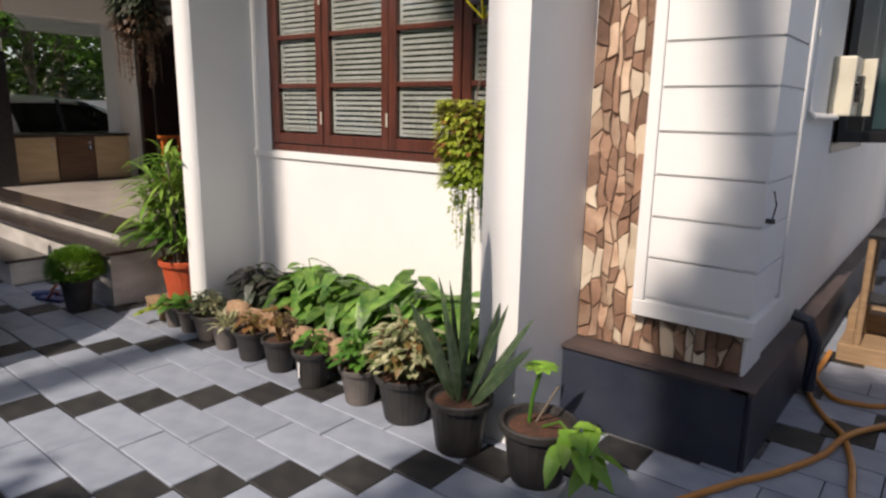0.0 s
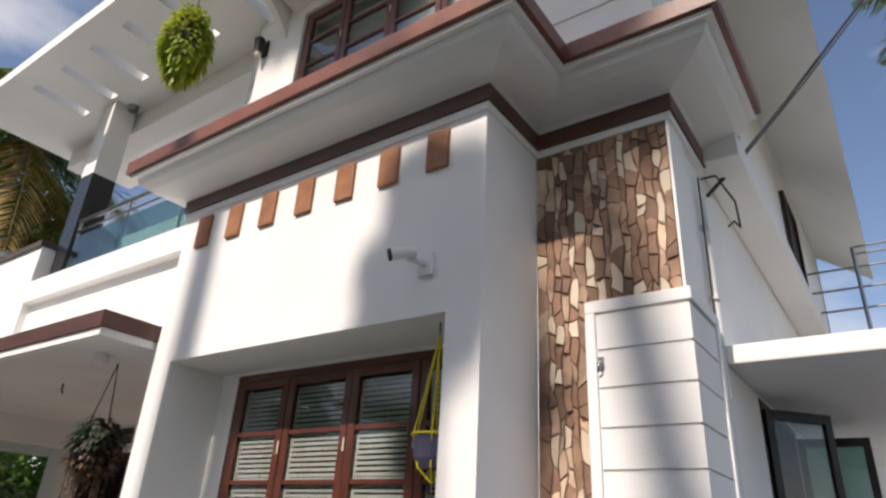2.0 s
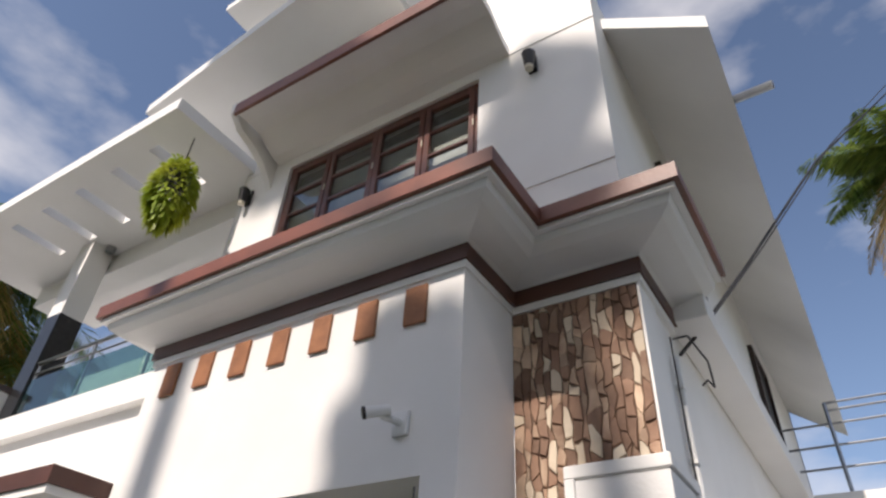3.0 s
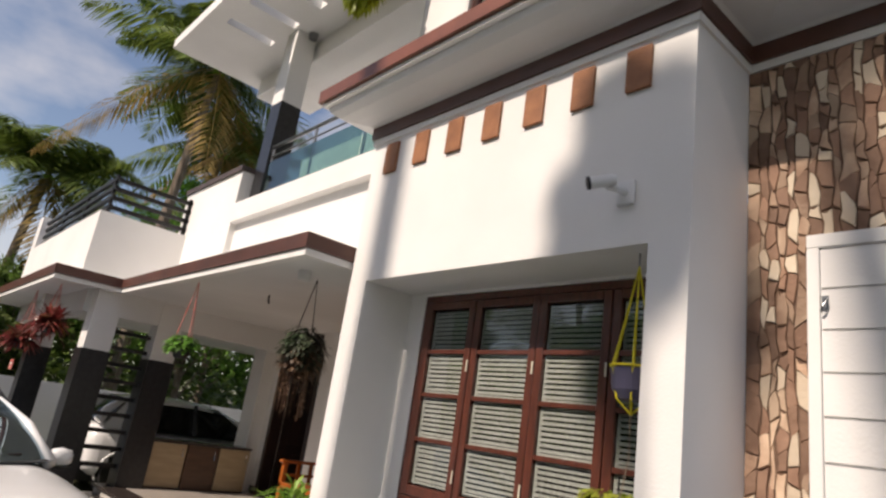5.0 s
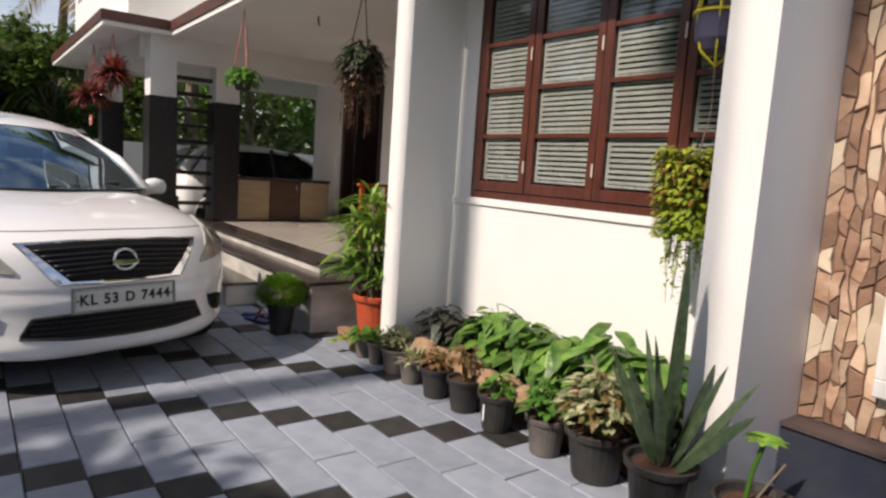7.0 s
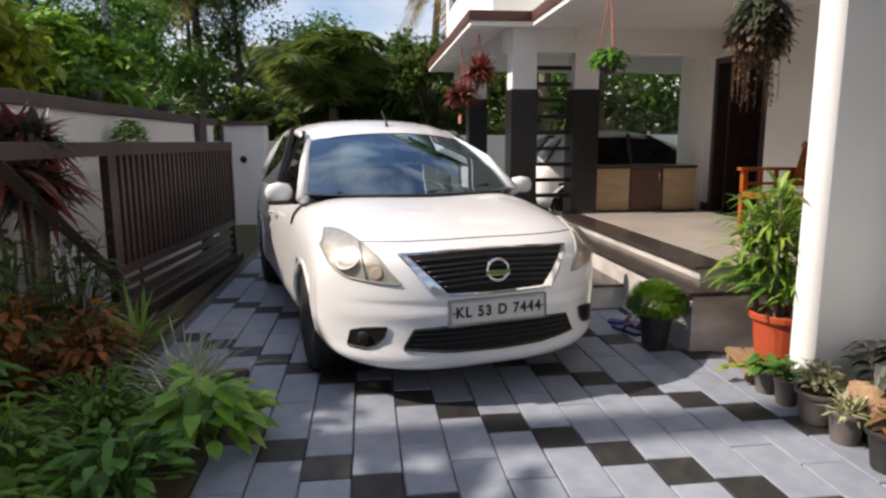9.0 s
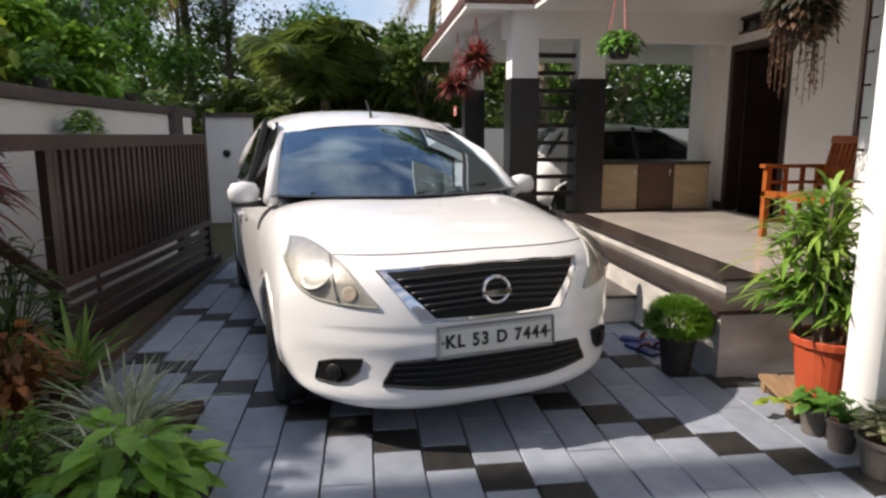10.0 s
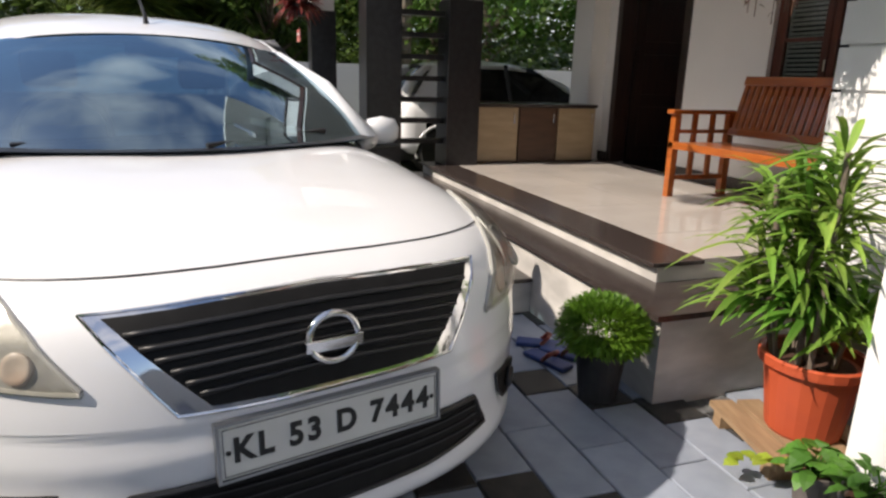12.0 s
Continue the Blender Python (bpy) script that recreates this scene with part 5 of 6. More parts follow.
def foliage(parent, mat, count, spread, height, length, width, base_z, droop=0.5, zmin=0.1, segs=2, name="leaves", lift=0.0, stems=True):
    """Leaves on stalks fanned out over a mound."""
    vs, fs = [], []
    bm = bmesh.new()
    for _ in range(count):
        d = rand_dir(zmin, 0.95)
        root = Vector((rand(-1, 1) * spread * 0.2, rand(-1, 1) * spread * 0.2, base_z))
        tip = Vector((d.x * spread * rand(0.5, 1), d.y * spread * rand(0.5, 1), base_z + lift + height * (0.25 + 0.75 * d.z) * rand(0.7, 1.05)))
        way = Vector((d.x, d.y, rand(-0.1, 0.5))).normalized()
        add_leaf(vs, fs, tip - way * length * 0.3, way, UP, length * rand(0.7, 1.2), width * rand(0.7, 1.2), droop * rand(0.5, 1.3), segs)
        if stems and _ % 2 == 0:
            mid = (root + tip) / 2 + Vector((0, 0, height * 0.12))
            tube([root, mid, tip - way * length * 0.25], 0.0035, 4, bm)
    if stems:
        part("stalk", bm, mat, parent)
    else:
        bm.free()
    return leaf_mesh(name, vs, fs, mat, parent)


def strappy(parent, mat, count, length, width, base, droop=0.8, zmin=0.2, segs=5, name="leaves", spread=0.03):
    """Long strap leaves arching from one crown."""
    vs, fs = [], []
    for _ in range(count):
        d = rand_dir(zmin, 0.97)
        b = Vector(base) + Vector((rand(-spread, spread), rand(-spread, spread), 0))
        add_leaf(vs, fs, b, d, UP, length * rand(0.6, 1.1), width * rand(0.8, 1.2), droop * rand(0.4, 1.2) * (1 - d.z * 0.6), segs, 0.3)
    return leaf_mesh(name, vs, fs, mat, parent)


random.seed(21)
ROW = "row of potted plants along the bay"
pots = [  # x, y, radius, height, pot, leaf, kind, label
    (-2.47, -0.13, 0.062, 0.13, POT_GREY, G_MID, "trail", "small trailing green plant in a grey plastic pot"),
    (-2.31, -0.12, 0.066, 0.14, POT_GREY, G_MID, "small", "small leafy plant in a dusty grey pot"),
    (-2.10, -0.10, 0.105, 0.16, POT_GREY, G_PALE, "fluffy", "pale variegated plant in a wide grey pot"),
    (-1.89, -0.13, 0.078, 0.15, POT_GREY, G_PALE, "spiky", "spiky pale plant in a grey pot"),
    (-1.64, -0.13, 0.092, 0.17, POT_BLACK, G_OLIVE, "small", "reddish olive-leaved plant in a black pot"),
    (-1.40, -0.12, 0.092, 0.18, POT_BLACK, G_OLIVE, "sparse", "sparse reddish-green plant in a black pot"),
    (-1.12, -0.13, 0.098, 0.19, POT_BLACK, G_MID, "small", "low green plant in a black pot with a white mark"),
    (-0.80, -0.11, 0.095, 0.18, POT_GREY, G_MID, "bushy", "green leafy plant in a grey pot"),
    (-0.52, -0.09, 0.135, 0.22, POT_BLACK, G_PALE, "variegated", "large variegated plant in a black pot"),
    (-0.17, -0.15, 0.130, 0.24, POT_BLACK, G_SNAKE, "snake", "tall snake plant in a black pot"),
    (0.19, -0.13, 0.140, 0.24, POT_BLACK, G_MID, "shoot", "young plant with drooping pale-edged leaves in a black pot")]
for x, y, r, h, pm, lm, how, label in pots:
    p = thing("potted_plant", label, "potted plant", at=(x, y, 0), group=ROW)
    pot = make_pot(p, r, h, pm)
    if how == "trail":
        foliage(p, lm, 34, 0.12, 0.10, 0.07, 0.05, h * 0.9, 0.6)
        vs, fs = [], []
        for k in range(9):
            add_leaf(vs, fs, (-0.08 - 0.012 * k, -0.06 - 0.01 * k, h - 0.008 * k), rand_dir(-0.3, 0.5), UP, 0.06, 0.05, 0.4)
        leaf_mesh("runner", vs, fs, G_LIME, p)
    elif how == "small":
        foliage(p, lm, 30, 0.095, 0.12, 0.065, 0.036, h * 0.9, 0.5)
    elif how == "fluffy":
        foliage(p, lm, 190, 0.12, 0.16, 0.045, 0.022, h * 0.9, 0.3)
    elif how == "spiky":
        strappy(p, lm, 46, 0.15, 0.018, (0, 0, h * 0.9), 0.5, 0.1, 3)
    elif how == "sparse":
        foliage(p, lm, 26, 0.09, 0.24, 0.085, 0.034, h * 0.9, 0.4, 0.3)
    elif how == "bushy":
        foliage(p, lm, 70, 0.13, 0.20, 0.08, 0.04, h * 0.9, 0.5)
    elif how == "variegated":
        foliage(p, lm, 250, 0.19, 0.30, 0.075, 0.034, h * 0.9, 0.4)
        foliage(p, G_OLIVE, 60, 0.18, 0.28, 0.08, 0.036, h * 0.9, 0.5, name="green_leaves")
    elif how == "snake":
        vs, fs = [], []
        for k, (dx, dy, l) in enumerate(((0.02, 0.0, 0.98), (-0.28, 0.1, 0.62), (0.35, 0.05, 0.58), (-0.45, -0.1, 0.55), (0.55, 0.1, 0.60), (-0.2, -0.25, 0.50), (0.15, 0.3, 0.55), (-0.6, 0.0, 0.48),
                                         (0.75, -0.1, 0.55), (-0.35, 0.3, 0.60), (0.1, -0.3, 0.52))):
            add_leaf(vs, fs, (dx * 0.08, dy * 0.08, h * 0.85), (dx, dy, 1), (dy + 0.3, -dx + 0.9, 0.1), l * 0.9, 0.078 if k == 0 else rand(0.050, 0.064), 0.04 + 0.1 * abs(dx), 7, 0.25)
        leaf_mesh("leaves", vs, fs, lm, p)
    else:
        part("stem", tube([(-0.04, 0, h * 0.9), (-0.03, 0.0, h + 0.08), (0.0, 0.0, h + 0.2)], 0.008, 6), G_MID, p)
        part("dry_stem", tube([(-0.02, 0.02, h * 0.9), (0.06, 0.03, h + 0.14)], 0.005, 5), BARK, p)
        vs, fs = [], []
        for k in range(10):
            a = 2 * math.pi * k / 10
            add_leaf(vs, fs, (0, 0, h + 0.2), (math.cos(a), math.sin(a), 0.5), UP, 0.085, 0.04, 0.35)
        leaf_mesh("crown", vs, fs, G_FRESH, p)
        vs, fs = [], []
        for k in range(16):
            a = rand(-2.2, 0.9)
            add_leaf(vs, fs, (0.13 + rand(0, 0.12), -0.04 + rand(-0.06, 0.06), h - 0.02 + rand(-0.06, 0.08)), (math.cos(a), math.sin(a), rand(-0.3, 0.4)), UP, rand(0.10, 0.14), 0.065, 0.6, 3)
        leaf_mesh("drooping_leaves", vs, fs, G_FRESH, p)
        part("drooping_stem", tube([(0.02, 0, h * 0.9), (0.10, -0.02, h + 0.03), (0.2, -0.03, h - 0.03)], 0.005, 5), G_MID, p)
    if "white mark" in label:
        part("mark", box(-0.006, 0.006, -r * 0.93, -r * 0.90, 0.06, 0.14), WHITEPLASTIC, pot)

# planting behind the pots: soil bank, husk logs and broad leaves
bed = tagged(part("recess_bed", box(-2.28, -0.2, 0.02, 0.388, 0.0, 0.13, 0.02), EARTH), "earth bed inside the window recess", "garden bed", kind="structure")
for x0_, x1_, y_ in ((-2.0, -1.24, -0.015), (-1.22, -0.45, -0.02)):
    hk = thing("husk_log", "brown coconut husk log edging the planting", "log")
    pts = [(x0_ + (x1_ - x0_) * i / 26, y_ + 0.02 * math.sin(i * 0.7) + rand(-0.006, 0.006), 0.178 + rand(-0.008, 0.008)) for i in range(27)]
    bm = tube(pts, [0.056 + 0.010 * math.sin(i * 1.1) + rand(-0.007, 0.007) for i in range(27)], 18)
    for v in bm.verts:
        v.co += rand_dir() * rand(0.0, 0.009)
    part("log", bm, HUSK, hk)
for x, y, n, mat, ln, wd, hh, lab in ((-2.05, 0.16, 60, G_GREY, 0.11, 0.06, 0.30, "purple-grey leafy plant in the recess bed"),
                                      (-1.82, 0.20, 55, G_GREY, 0.11, 0.06, 0.26, "purple-grey leafy plant in the recess bed"),
                                      (-1.62, 0.20, 84, G_BRIGHT, 0.17, 0.085, 0.37, "broad-leaved green plant in the recess bed"),
                                      (-1.30, 0.18, 88, G_BRIGHT, 0.18, 0.09, 0.38, "broad-leaved green plant in the recess bed"),
                                      (-1.02, 0.16, 66, G_BRIGHT, 0.18, 0.09, 0.38, "lime variegated plant in the recess bed"),
                                      (-0.78, 0.20, 56, G_BRIGHT, 0.21, 0.105, 0.44, "large-leaved green plant in the recess bed"),
                                      (-0.50, 0.20, 52, G_BRIGHT, 0.21, 0.105, 0.44, "large-leaved green plant in the recess bed"),
                                      (-0.33, 0.16, 40, G_GREY, 0.13, 0.06, 0.30, "purple-grey leafy plant in the recess bed")):
    p = thing("bed_plant", lab, "plant", at=(x, y + 0.05, 0.14), group="plants in the recess bed")
    foliage(p, mat, n, 0.19, hh, ln, wd, 0.0, 0.75, 0.15, 3)

# hanging planter with yellow cords and the trailing plant under it
hang = thing("hanging_planter", "small purple-grey hanging pot in yellow cords", "hanging planter", at=(-0.30, 0.12, 2.459))
part("ceiling_hook", tube([(0, 0, 0.0), (0, 0, -0.06)], 0.006, 6), STEEL, hang)
for k in range(6):
    a = 2 * math.pi * k / 6
    part("cord", tube([(0, 0, -0.06), (0.055 * math.cos(a), 0.055 * math.sin(a), -0.33), (0.098 * math.cos(a), 0.098 * math.sin(a), -0.52), (0.07 * math.cos(a), 0.07 * math.sin(a), -0.66), (0, 0, -0.72)], 0.0045, 5), YELLOWROPE, hang)
part("knot_band", tube([(0.098 * math.cos(2 * math.pi * k / 20), 0.098 * math.sin(2 * math.pi * k / 20), -0.52) for k in range(21)], 0.006, 5), YELLOWROPE, hang)
part("pot", lathe([(0.0, -0.66), (0.06, -0.66), (0.085, -0.62), (0.095, -0.54), (0.098, -0.53), (0.09, -0.53), (0.085, -0.55)], 24), material("purple_grey_pot", (0.075, 0.07, 0.12), 0.5, second=(0.05, 0.05, 0.08)), hang)
part("tail_cord", tube([(0, 0, -0.72), (0.004, 0, -0.9), (-0.03, 0.0, -1.08)], 0.003, 5), BARK, hang)
trail = thing("trailing_plant", "lime and orange trailing plant hanging in long strands", "hanging plant", at=(-0.335, 0.12, 1.40))
part("hanger", tube([(0, 0, 0.0), (0.0, 0, 0.08)], 0.004, 5), METALBLK, trail)
part("basket", lathe([(0.0, -0.16), (0.07, -0.15), (0.10, -0.05), (0.10, -0.03), (0.0, -0.03)], 16), POT_BLACK, trail)
for nm, mat, n, zlo in (("leaves", G_LIME, 2400, -0.34), ("orange_leaves", G_RUST, 330, -0.20)):
    vs, fs = [], []
    for _ in range(n):
        a, z = rand(0, 6.283), rand(zlo, 0.02)
        r = 0.145 * rand(0.6, 1.05) * (1 if z > -0.2 else 0.85)
        d = Vector((math.cos(a), math.sin(a), rand(-0.7, 0.5)))
        add_leaf(vs, fs, (r * math.cos(a), r * math.sin(a), z), d, UP, rand(0.022, 0.042), 0.026, 0.4, 1)
    leaf_mesh(nm, vs, fs, mat, trail)
vs, fs, bm = [], [], bmesh.new()
for _ in range(24):
    a, r, l = rand(0, 6.283), rand(0.03, 0.13), rand(0.40, 0.68)
    x, y = r * math.cos(a), r * math.sin(a)
    tube([(x, y, -0.15), (x * 1.1, y * 1.1, -0.15 - (l - 0.15) / 2), (x * 1.15 + rand(-0.02, 0.02), y * 1.1, -l)], 0.0015, 3, bm)
    for k in range(22):
        t = k / 22
        add_leaf(vs, fs, (x * (1 + 0.15 * t), y * (1 + 0.1 * t), -0.15 - (l - 0.15) * t), rand_dir(-0.6, 0.3), UP, rand(0.014, 0.028), 0.017, 0.3, 1)
part("strand", bm, G_BUSH, trail)
leaf_mesh("strand_leaves", vs, fs, G_LIME, trail)

# red pot with dracaena on a pallet
pal = thing("pallet", "small weathered wooden pallet under the red pot", "pallet", at=(-2.74, 0.10, 0), turn=-14)
for k in range(4):
    part("board", box(-0.22, 0.22, -0.21 + 0.11 * k, -0.12 + 0.11 * k, 0.05, 0.072), PALLET, pal)
for x in (-0.18, 0.14):
    part("bearer", box(x, x + 0.05, -0.21, 0.21, 0.0, 0.05), PALLET, pal)
drac = thing("dracaena", "leafy yellow-green dracaena in a terracotta-red pot", "potted plant", at=(-2.74, 0.12, 0.072))
make_pot(drac, 0.165, 0.29, POT_RED)
for k in range(12):
    x, y, hgt = rand(-0.17, 0.13), rand(-0.17, 0.12), rand(0.24, 0.74)
    part("cane", tube([(x * 0.6, y * 0.6, 0.25), (x, y, 0.25 + hgt)], 0.010, 6), BARK, drac)
    vs, fs = [], []
    for _ in range(56):
        d = rand_dir(0.1, 0.95)
        add_leaf(vs, fs, (x + rand(-0.02, 0.02), y + rand(-0.02, 0.02), 0.22 + hgt * rand(0.6, 1.05)), d, UP, rand(0.20, 0.34), rand(0.020, 0.031), 0.45, 4, 0.3)
    leaf_mesh("leaf_head", vs, fs, G_DRAC, drac)

bush = thing("round_bush", "round fine-leaved green bush in a black pot", "potted plant", at=(-3.27, -0.38, 0))
make_pot(bush, 0.105, 0.22, POT_BLACK)
vs, fs = [], []
for _ in range(8500):
    d = rand_dir(-0.35, 1)
    r = 0.175 * rand(0.55, 1.0) * (1 + 0.10 * noise.noise(d * 3))
    add_leaf(vs, fs, Vector((0, 0, 0.29)) + Vector((d.x * r, d.y * r, d.z * r * 0.80)), (d + rand_dir() * 0.5), UP, rand(0.02, 0.042), 0.009, 0.2, 1)
leaf_mesh("leaves", vs, fs, G_BUSH, bush)
for x, y, t in ((-3.62, -0.42, 20), (-3.66, -0.31, 35), (-3.80, -0.36, 60)):
    sh = thing("sandal", "blue rubber sandal by the step", "sandal", at=(x, y, 0), turn=t, group="sandals by the step")
    part("sole", box(-0.12, 0.12, -0.042, 0.042, 0.002, 0.024, 0.01), BLUECLOTH, sh)
    part("strap", tube([(0.0, -0.042, 0.02), (0.03, -0.03, 0.055), (0.04, 0.0, 0.062), (0.03, 0.03, 0.055), (0.0, 0.042, 0.02)], 0.010, 6), G_RED, sh)


def hanging_basket(label, at, top, mat, how, cord=REDSIGN):
    """A pot hung from a ceiling by three cords."""
    p = thing("hanging_basket", label, "hanging planter", at=at)
    for k in range(3):
        a = 2 * math.pi * k / 3
        part("cord", tube([(0, 0, top - at[2]), (0.09 * math.cos(a), 0.09 * math.sin(a), 0.0)], 0.004, 4), cord, p)
    part("basket", lathe([(0.0, -0.13), (0.06, -0.13), (0.095, -0.01), (0.10, 0.0), (0.09, 0.0), (0.085, -0.02)], 18), POT_BLACK, p)
    if how == "bushy":
        foliage(p, mat, 210, 0.17, 0.14, 0.07, 0.045, -0.05, 0.7, -0.6, stems=False)
    elif how == "bromeliad":
        strappy(p, mat, 230, 0.30, 0.036, (0, 0, 0.0), 0.6, -0.25, 4)
        strappy(p, G_RUST, 24, 0.22, 0.03, (0, 0, 0.0), 0.6, -0.4, 4, name="dry_leaves")
    else:
        foliage(p, mat, 620, 0.19, 0.24, 0.065, 0.032, -0.12, 0.8, -0.9, stems=False)
        vs, fs, bm = [], [], bmesh.new()
        for _ in range(48):
            a, r, l = rand(0, 6.283), rand(0.04, 0.16), rand(0.22, 0.62)
            x, y = r * math.cos(a), r * math.sin(a)
            tube([(x * 0.6, y * 0.6, 0.02), (x, y, -0.1), (x * 1.05, y * 1.05, -l)], 0.0022, 3, bm)
            for k in range(12):
                add_leaf(vs, fs, (x, y, -0.05 - (l - 0.05) * k / 12), rand_dir(-0.7, 0.2), UP, rand(0.02, 0.036), 0.016, 0.4, 1)
        tagged(part("strand", bm, WALNUT, p), kind="stuff")
        leaf_mesh("strand_leaves", vs, fs, G_BROWN, p)
        foliage(p, G_BROWN, 480, 0.19, 0.2, 0.055, 0.026, -0.2, 0.9, -0.9, stems=False, name="dry_leaves")
    return p


hanging_basket("green leafy hanging basket on red cords", (-4.70, -0.22, 2.00), 2.58, G_MID, "bushy")
hanging_basket("red bromeliad in a hanging basket", (-7.2, -0.86, 2.14), 2.58, G_RED, "bromeliad")
hanging_basket("red bromeliad in a hanging basket", (-8.3, -0.90, 1.95), 2.58, G_RED, "bromeliad")
hanging_basket("brown-green trailing hanging plant on the porch", (-3.20, 0.15, 2.09), 2.58, G_GREY, "trailing", METALBLK)
lime = thing("balcony_hanging_plant", "lime green hanging plant under the balcony roof", "hanging plant", at=(-3.02, -0.10, 5.40))
part("cord", tube([(0, 0, 0.25), (0, 0, 0.60)], 0.006, 5), METALBLK, lime)
part("basket", lathe([(0.0, -0.1), (0.08, -0.08), (0.12, 0.1), (0.0, 0.1)], 14), POT_BLACK, lime)
vs, fs = [], []
for _ in range(1500):
    d = rand_dir(-1, 1)
    add_leaf(vs, fs, (d.x * 0.19 * rand(0.6, 1), d.y * 0.19 * rand(0.6, 1), -0.10 + d.z * 0.40 * rand(0.6, 1)), d + Vector((0, 0, -0.3)), UP, rand(0.05, 0.09), 0.035, 0.6, 1)
leaf_mesh("leaves", vs, fs, G_LIME, lime)
sgn = thing("hanging_sign", "small faded red sign hung from the carport edge", "sign", at=(-8.15, -0.95, 1.62))
part("board", box(-0.10, 0.10, -0.006, 0.006, -0.06, 0.06), REDSIGN, sgn)
part("line", box(-0.07, 0.07, -0.009, -0.006, 0.0, 0.025), WHITEPLASTIC, sgn)
part("cord", tube([(0, 0, 0.06), (-0.15, 0.05, 0.25)], 0.003, 4), METALBLK, sgn)

# ---- garden along the wall ----
spider = thing("spider_plant", "pale striped strap-leaved plant at the drive's edge", "plant", at=(-2.80, -3.18, 0.03))
strappy(spider, G_SPIDER, 190, 0.56, 0.013, (0, 0, 0.0), 0.85, 0.2, 7, spread=0.07)
sp2 = thing("spider_plant", "pale striped strap-leaved plant at the drive's edge", "plant", at=(-2.40, -3.06, 0.03))
strappy(sp2, G_SPIDER, 90, 0.38, 0.013, (0, 0, 0.0), 0.75, 0.15, 6, spread=0.05)
for x, y, n, mat, s, hh, ln, wd, lab in ((-2.22, -2.96, 120, G_FRESH, 0.29, 0.34, 0.15, 0.075, "bright green leafy plant at the drive's edge"),
                                         (-1.75, -3.15, 120, G_MID, 0.28, 0.30, 0.12, 0.05, "green leafy plant at the drive's edge"),
                                         (-2.35, -3.45, 260, G_BUSH, 0.34, 0.30, 0.06, 0.025, "fine-leaved low green shrub in the garden bed"),
                                         (-1.85, -3.62, 260, G_BUSH, 0.36, 0.34, 0.06, 0.025, "fine-leaved low green shrub in the garden bed"),
                                         (-1.30, -3.40, 200, G_BUSH, 0.34, 0.34, 0.07, 0.03, "fine-leaved low green shrub in the garden bed"),
                                         (-3.05, -3.75, 150, G_RUST, 0.30, 0.45, 0.11, 0.04, "orange-leaved croton shrub in the garden bed"),
                                         (-2.75, -4.00, 150, G_RUST, 0.28, 0.62, 0.10, 0.04, "orange-leaved croton shrub in the garden bed"),
                                         (-3.55, -4.02, 170, G_DARK, 0.34, 0.85, 0.14, 0.05, "dark green shrub against the compound wall"),
                                         (-2.95, -4.12, 170, G_DARK, 0.30, 0.95, 0.14, 0.05, "dark green shrub against the compound wall"),
                                         (-2.30, -4.05, 170, G_MID, 0.34, 0.70, 0.13, 0.05, "green shrub against the compound wall"),
                                         (-1.60, -4.00, 170, G_DARK, 0.34, 0.75, 0.13, 0.05, "dark green shrub against the compound wall"),
                                         (-0.85, -3.95, 170, G_MID, 0.36, 0.70, 0.13, 0.05, "green shrub against the compound wall"),
                                         (-0.10, -3.95, 170, G_MID, 0.36, 0.60, 0.13, 0.05, "green shrub against the compound wall"),
                                         (-0.70, -3.35, 150, G_LIME, 0.28, 0.34, 0.12, 0.05, "bright green leafy plant at the drive's edge")):
    p = thing("garden_plant", lab, "plant", at=(x, y, 0.03), group="garden planting")
    foliage(p, mat, n, s, hh, ln, wd, 0.0, 0.5, 0.0, 2)
shrub = thing("wall_shrub", "round-topped green shrub standing against the compound wall", "shrub", at=(-5.02, -4.12, 0.03))
part("stem", tube([(0, 0, 0.0), (0.02, 0.01, 0.7), (0.0, 0.0, 1.3)], [0.018, 0.014, 0.010], 6), BARK, shrub)
foliage(shrub, G_FRESH, 620, 0.14, 0.24, 0.06, 0.034, 1.26, 0.4, -0.4, 2, stems=False)
grass = thing("grassy_clump", "tall yellow-green grassy clump by the gate", "plant", at=(-3.35, -3.62, 0.03))
strappy(grass, G_DRAC, 40, 0.55, 0.03, (0, 0, 0), 0.5, 0.5, 5, spread=0.06)
cordy = thing("cordyline", "dark red-leaved cordyline rising above the gate", "plant", at=(-3.30, -4.12, 0.03))
for k in range(9):
    x, y, hgt = rand(-0.32, 0.32), rand(-0.1, 0.1), rand(0.95, 1.55)
    part("cane", tube([(x * 0.4, y * 0.4, 0), (x, y, hgt)], 0.014, 6), BARK, cordy)
    strappy(cordy, G_RED if k % 3 else G_GREY, 70, 0.29, 0.042, (x, y, hgt), 0.6, -0.3, 4, name="leaf_head", spread=0.05)
for x, z, s in ((-5.1, 1.66, 0.18), (-6.9, 1.67, 0.12)):
    p = thing("wall_bush", "round green bush in a pot on the compound wall", "potted plant", at=(x, -4.40, 1.64), group="bushes on the wall")
    make_pot(p, 0.07, 0.10, POT_BLACK)
    foliage(p, G_MID, 220, s, s * 1.6, 0.06, 0.03, 0.08, 0.5, -0.3, 1, stems=False)


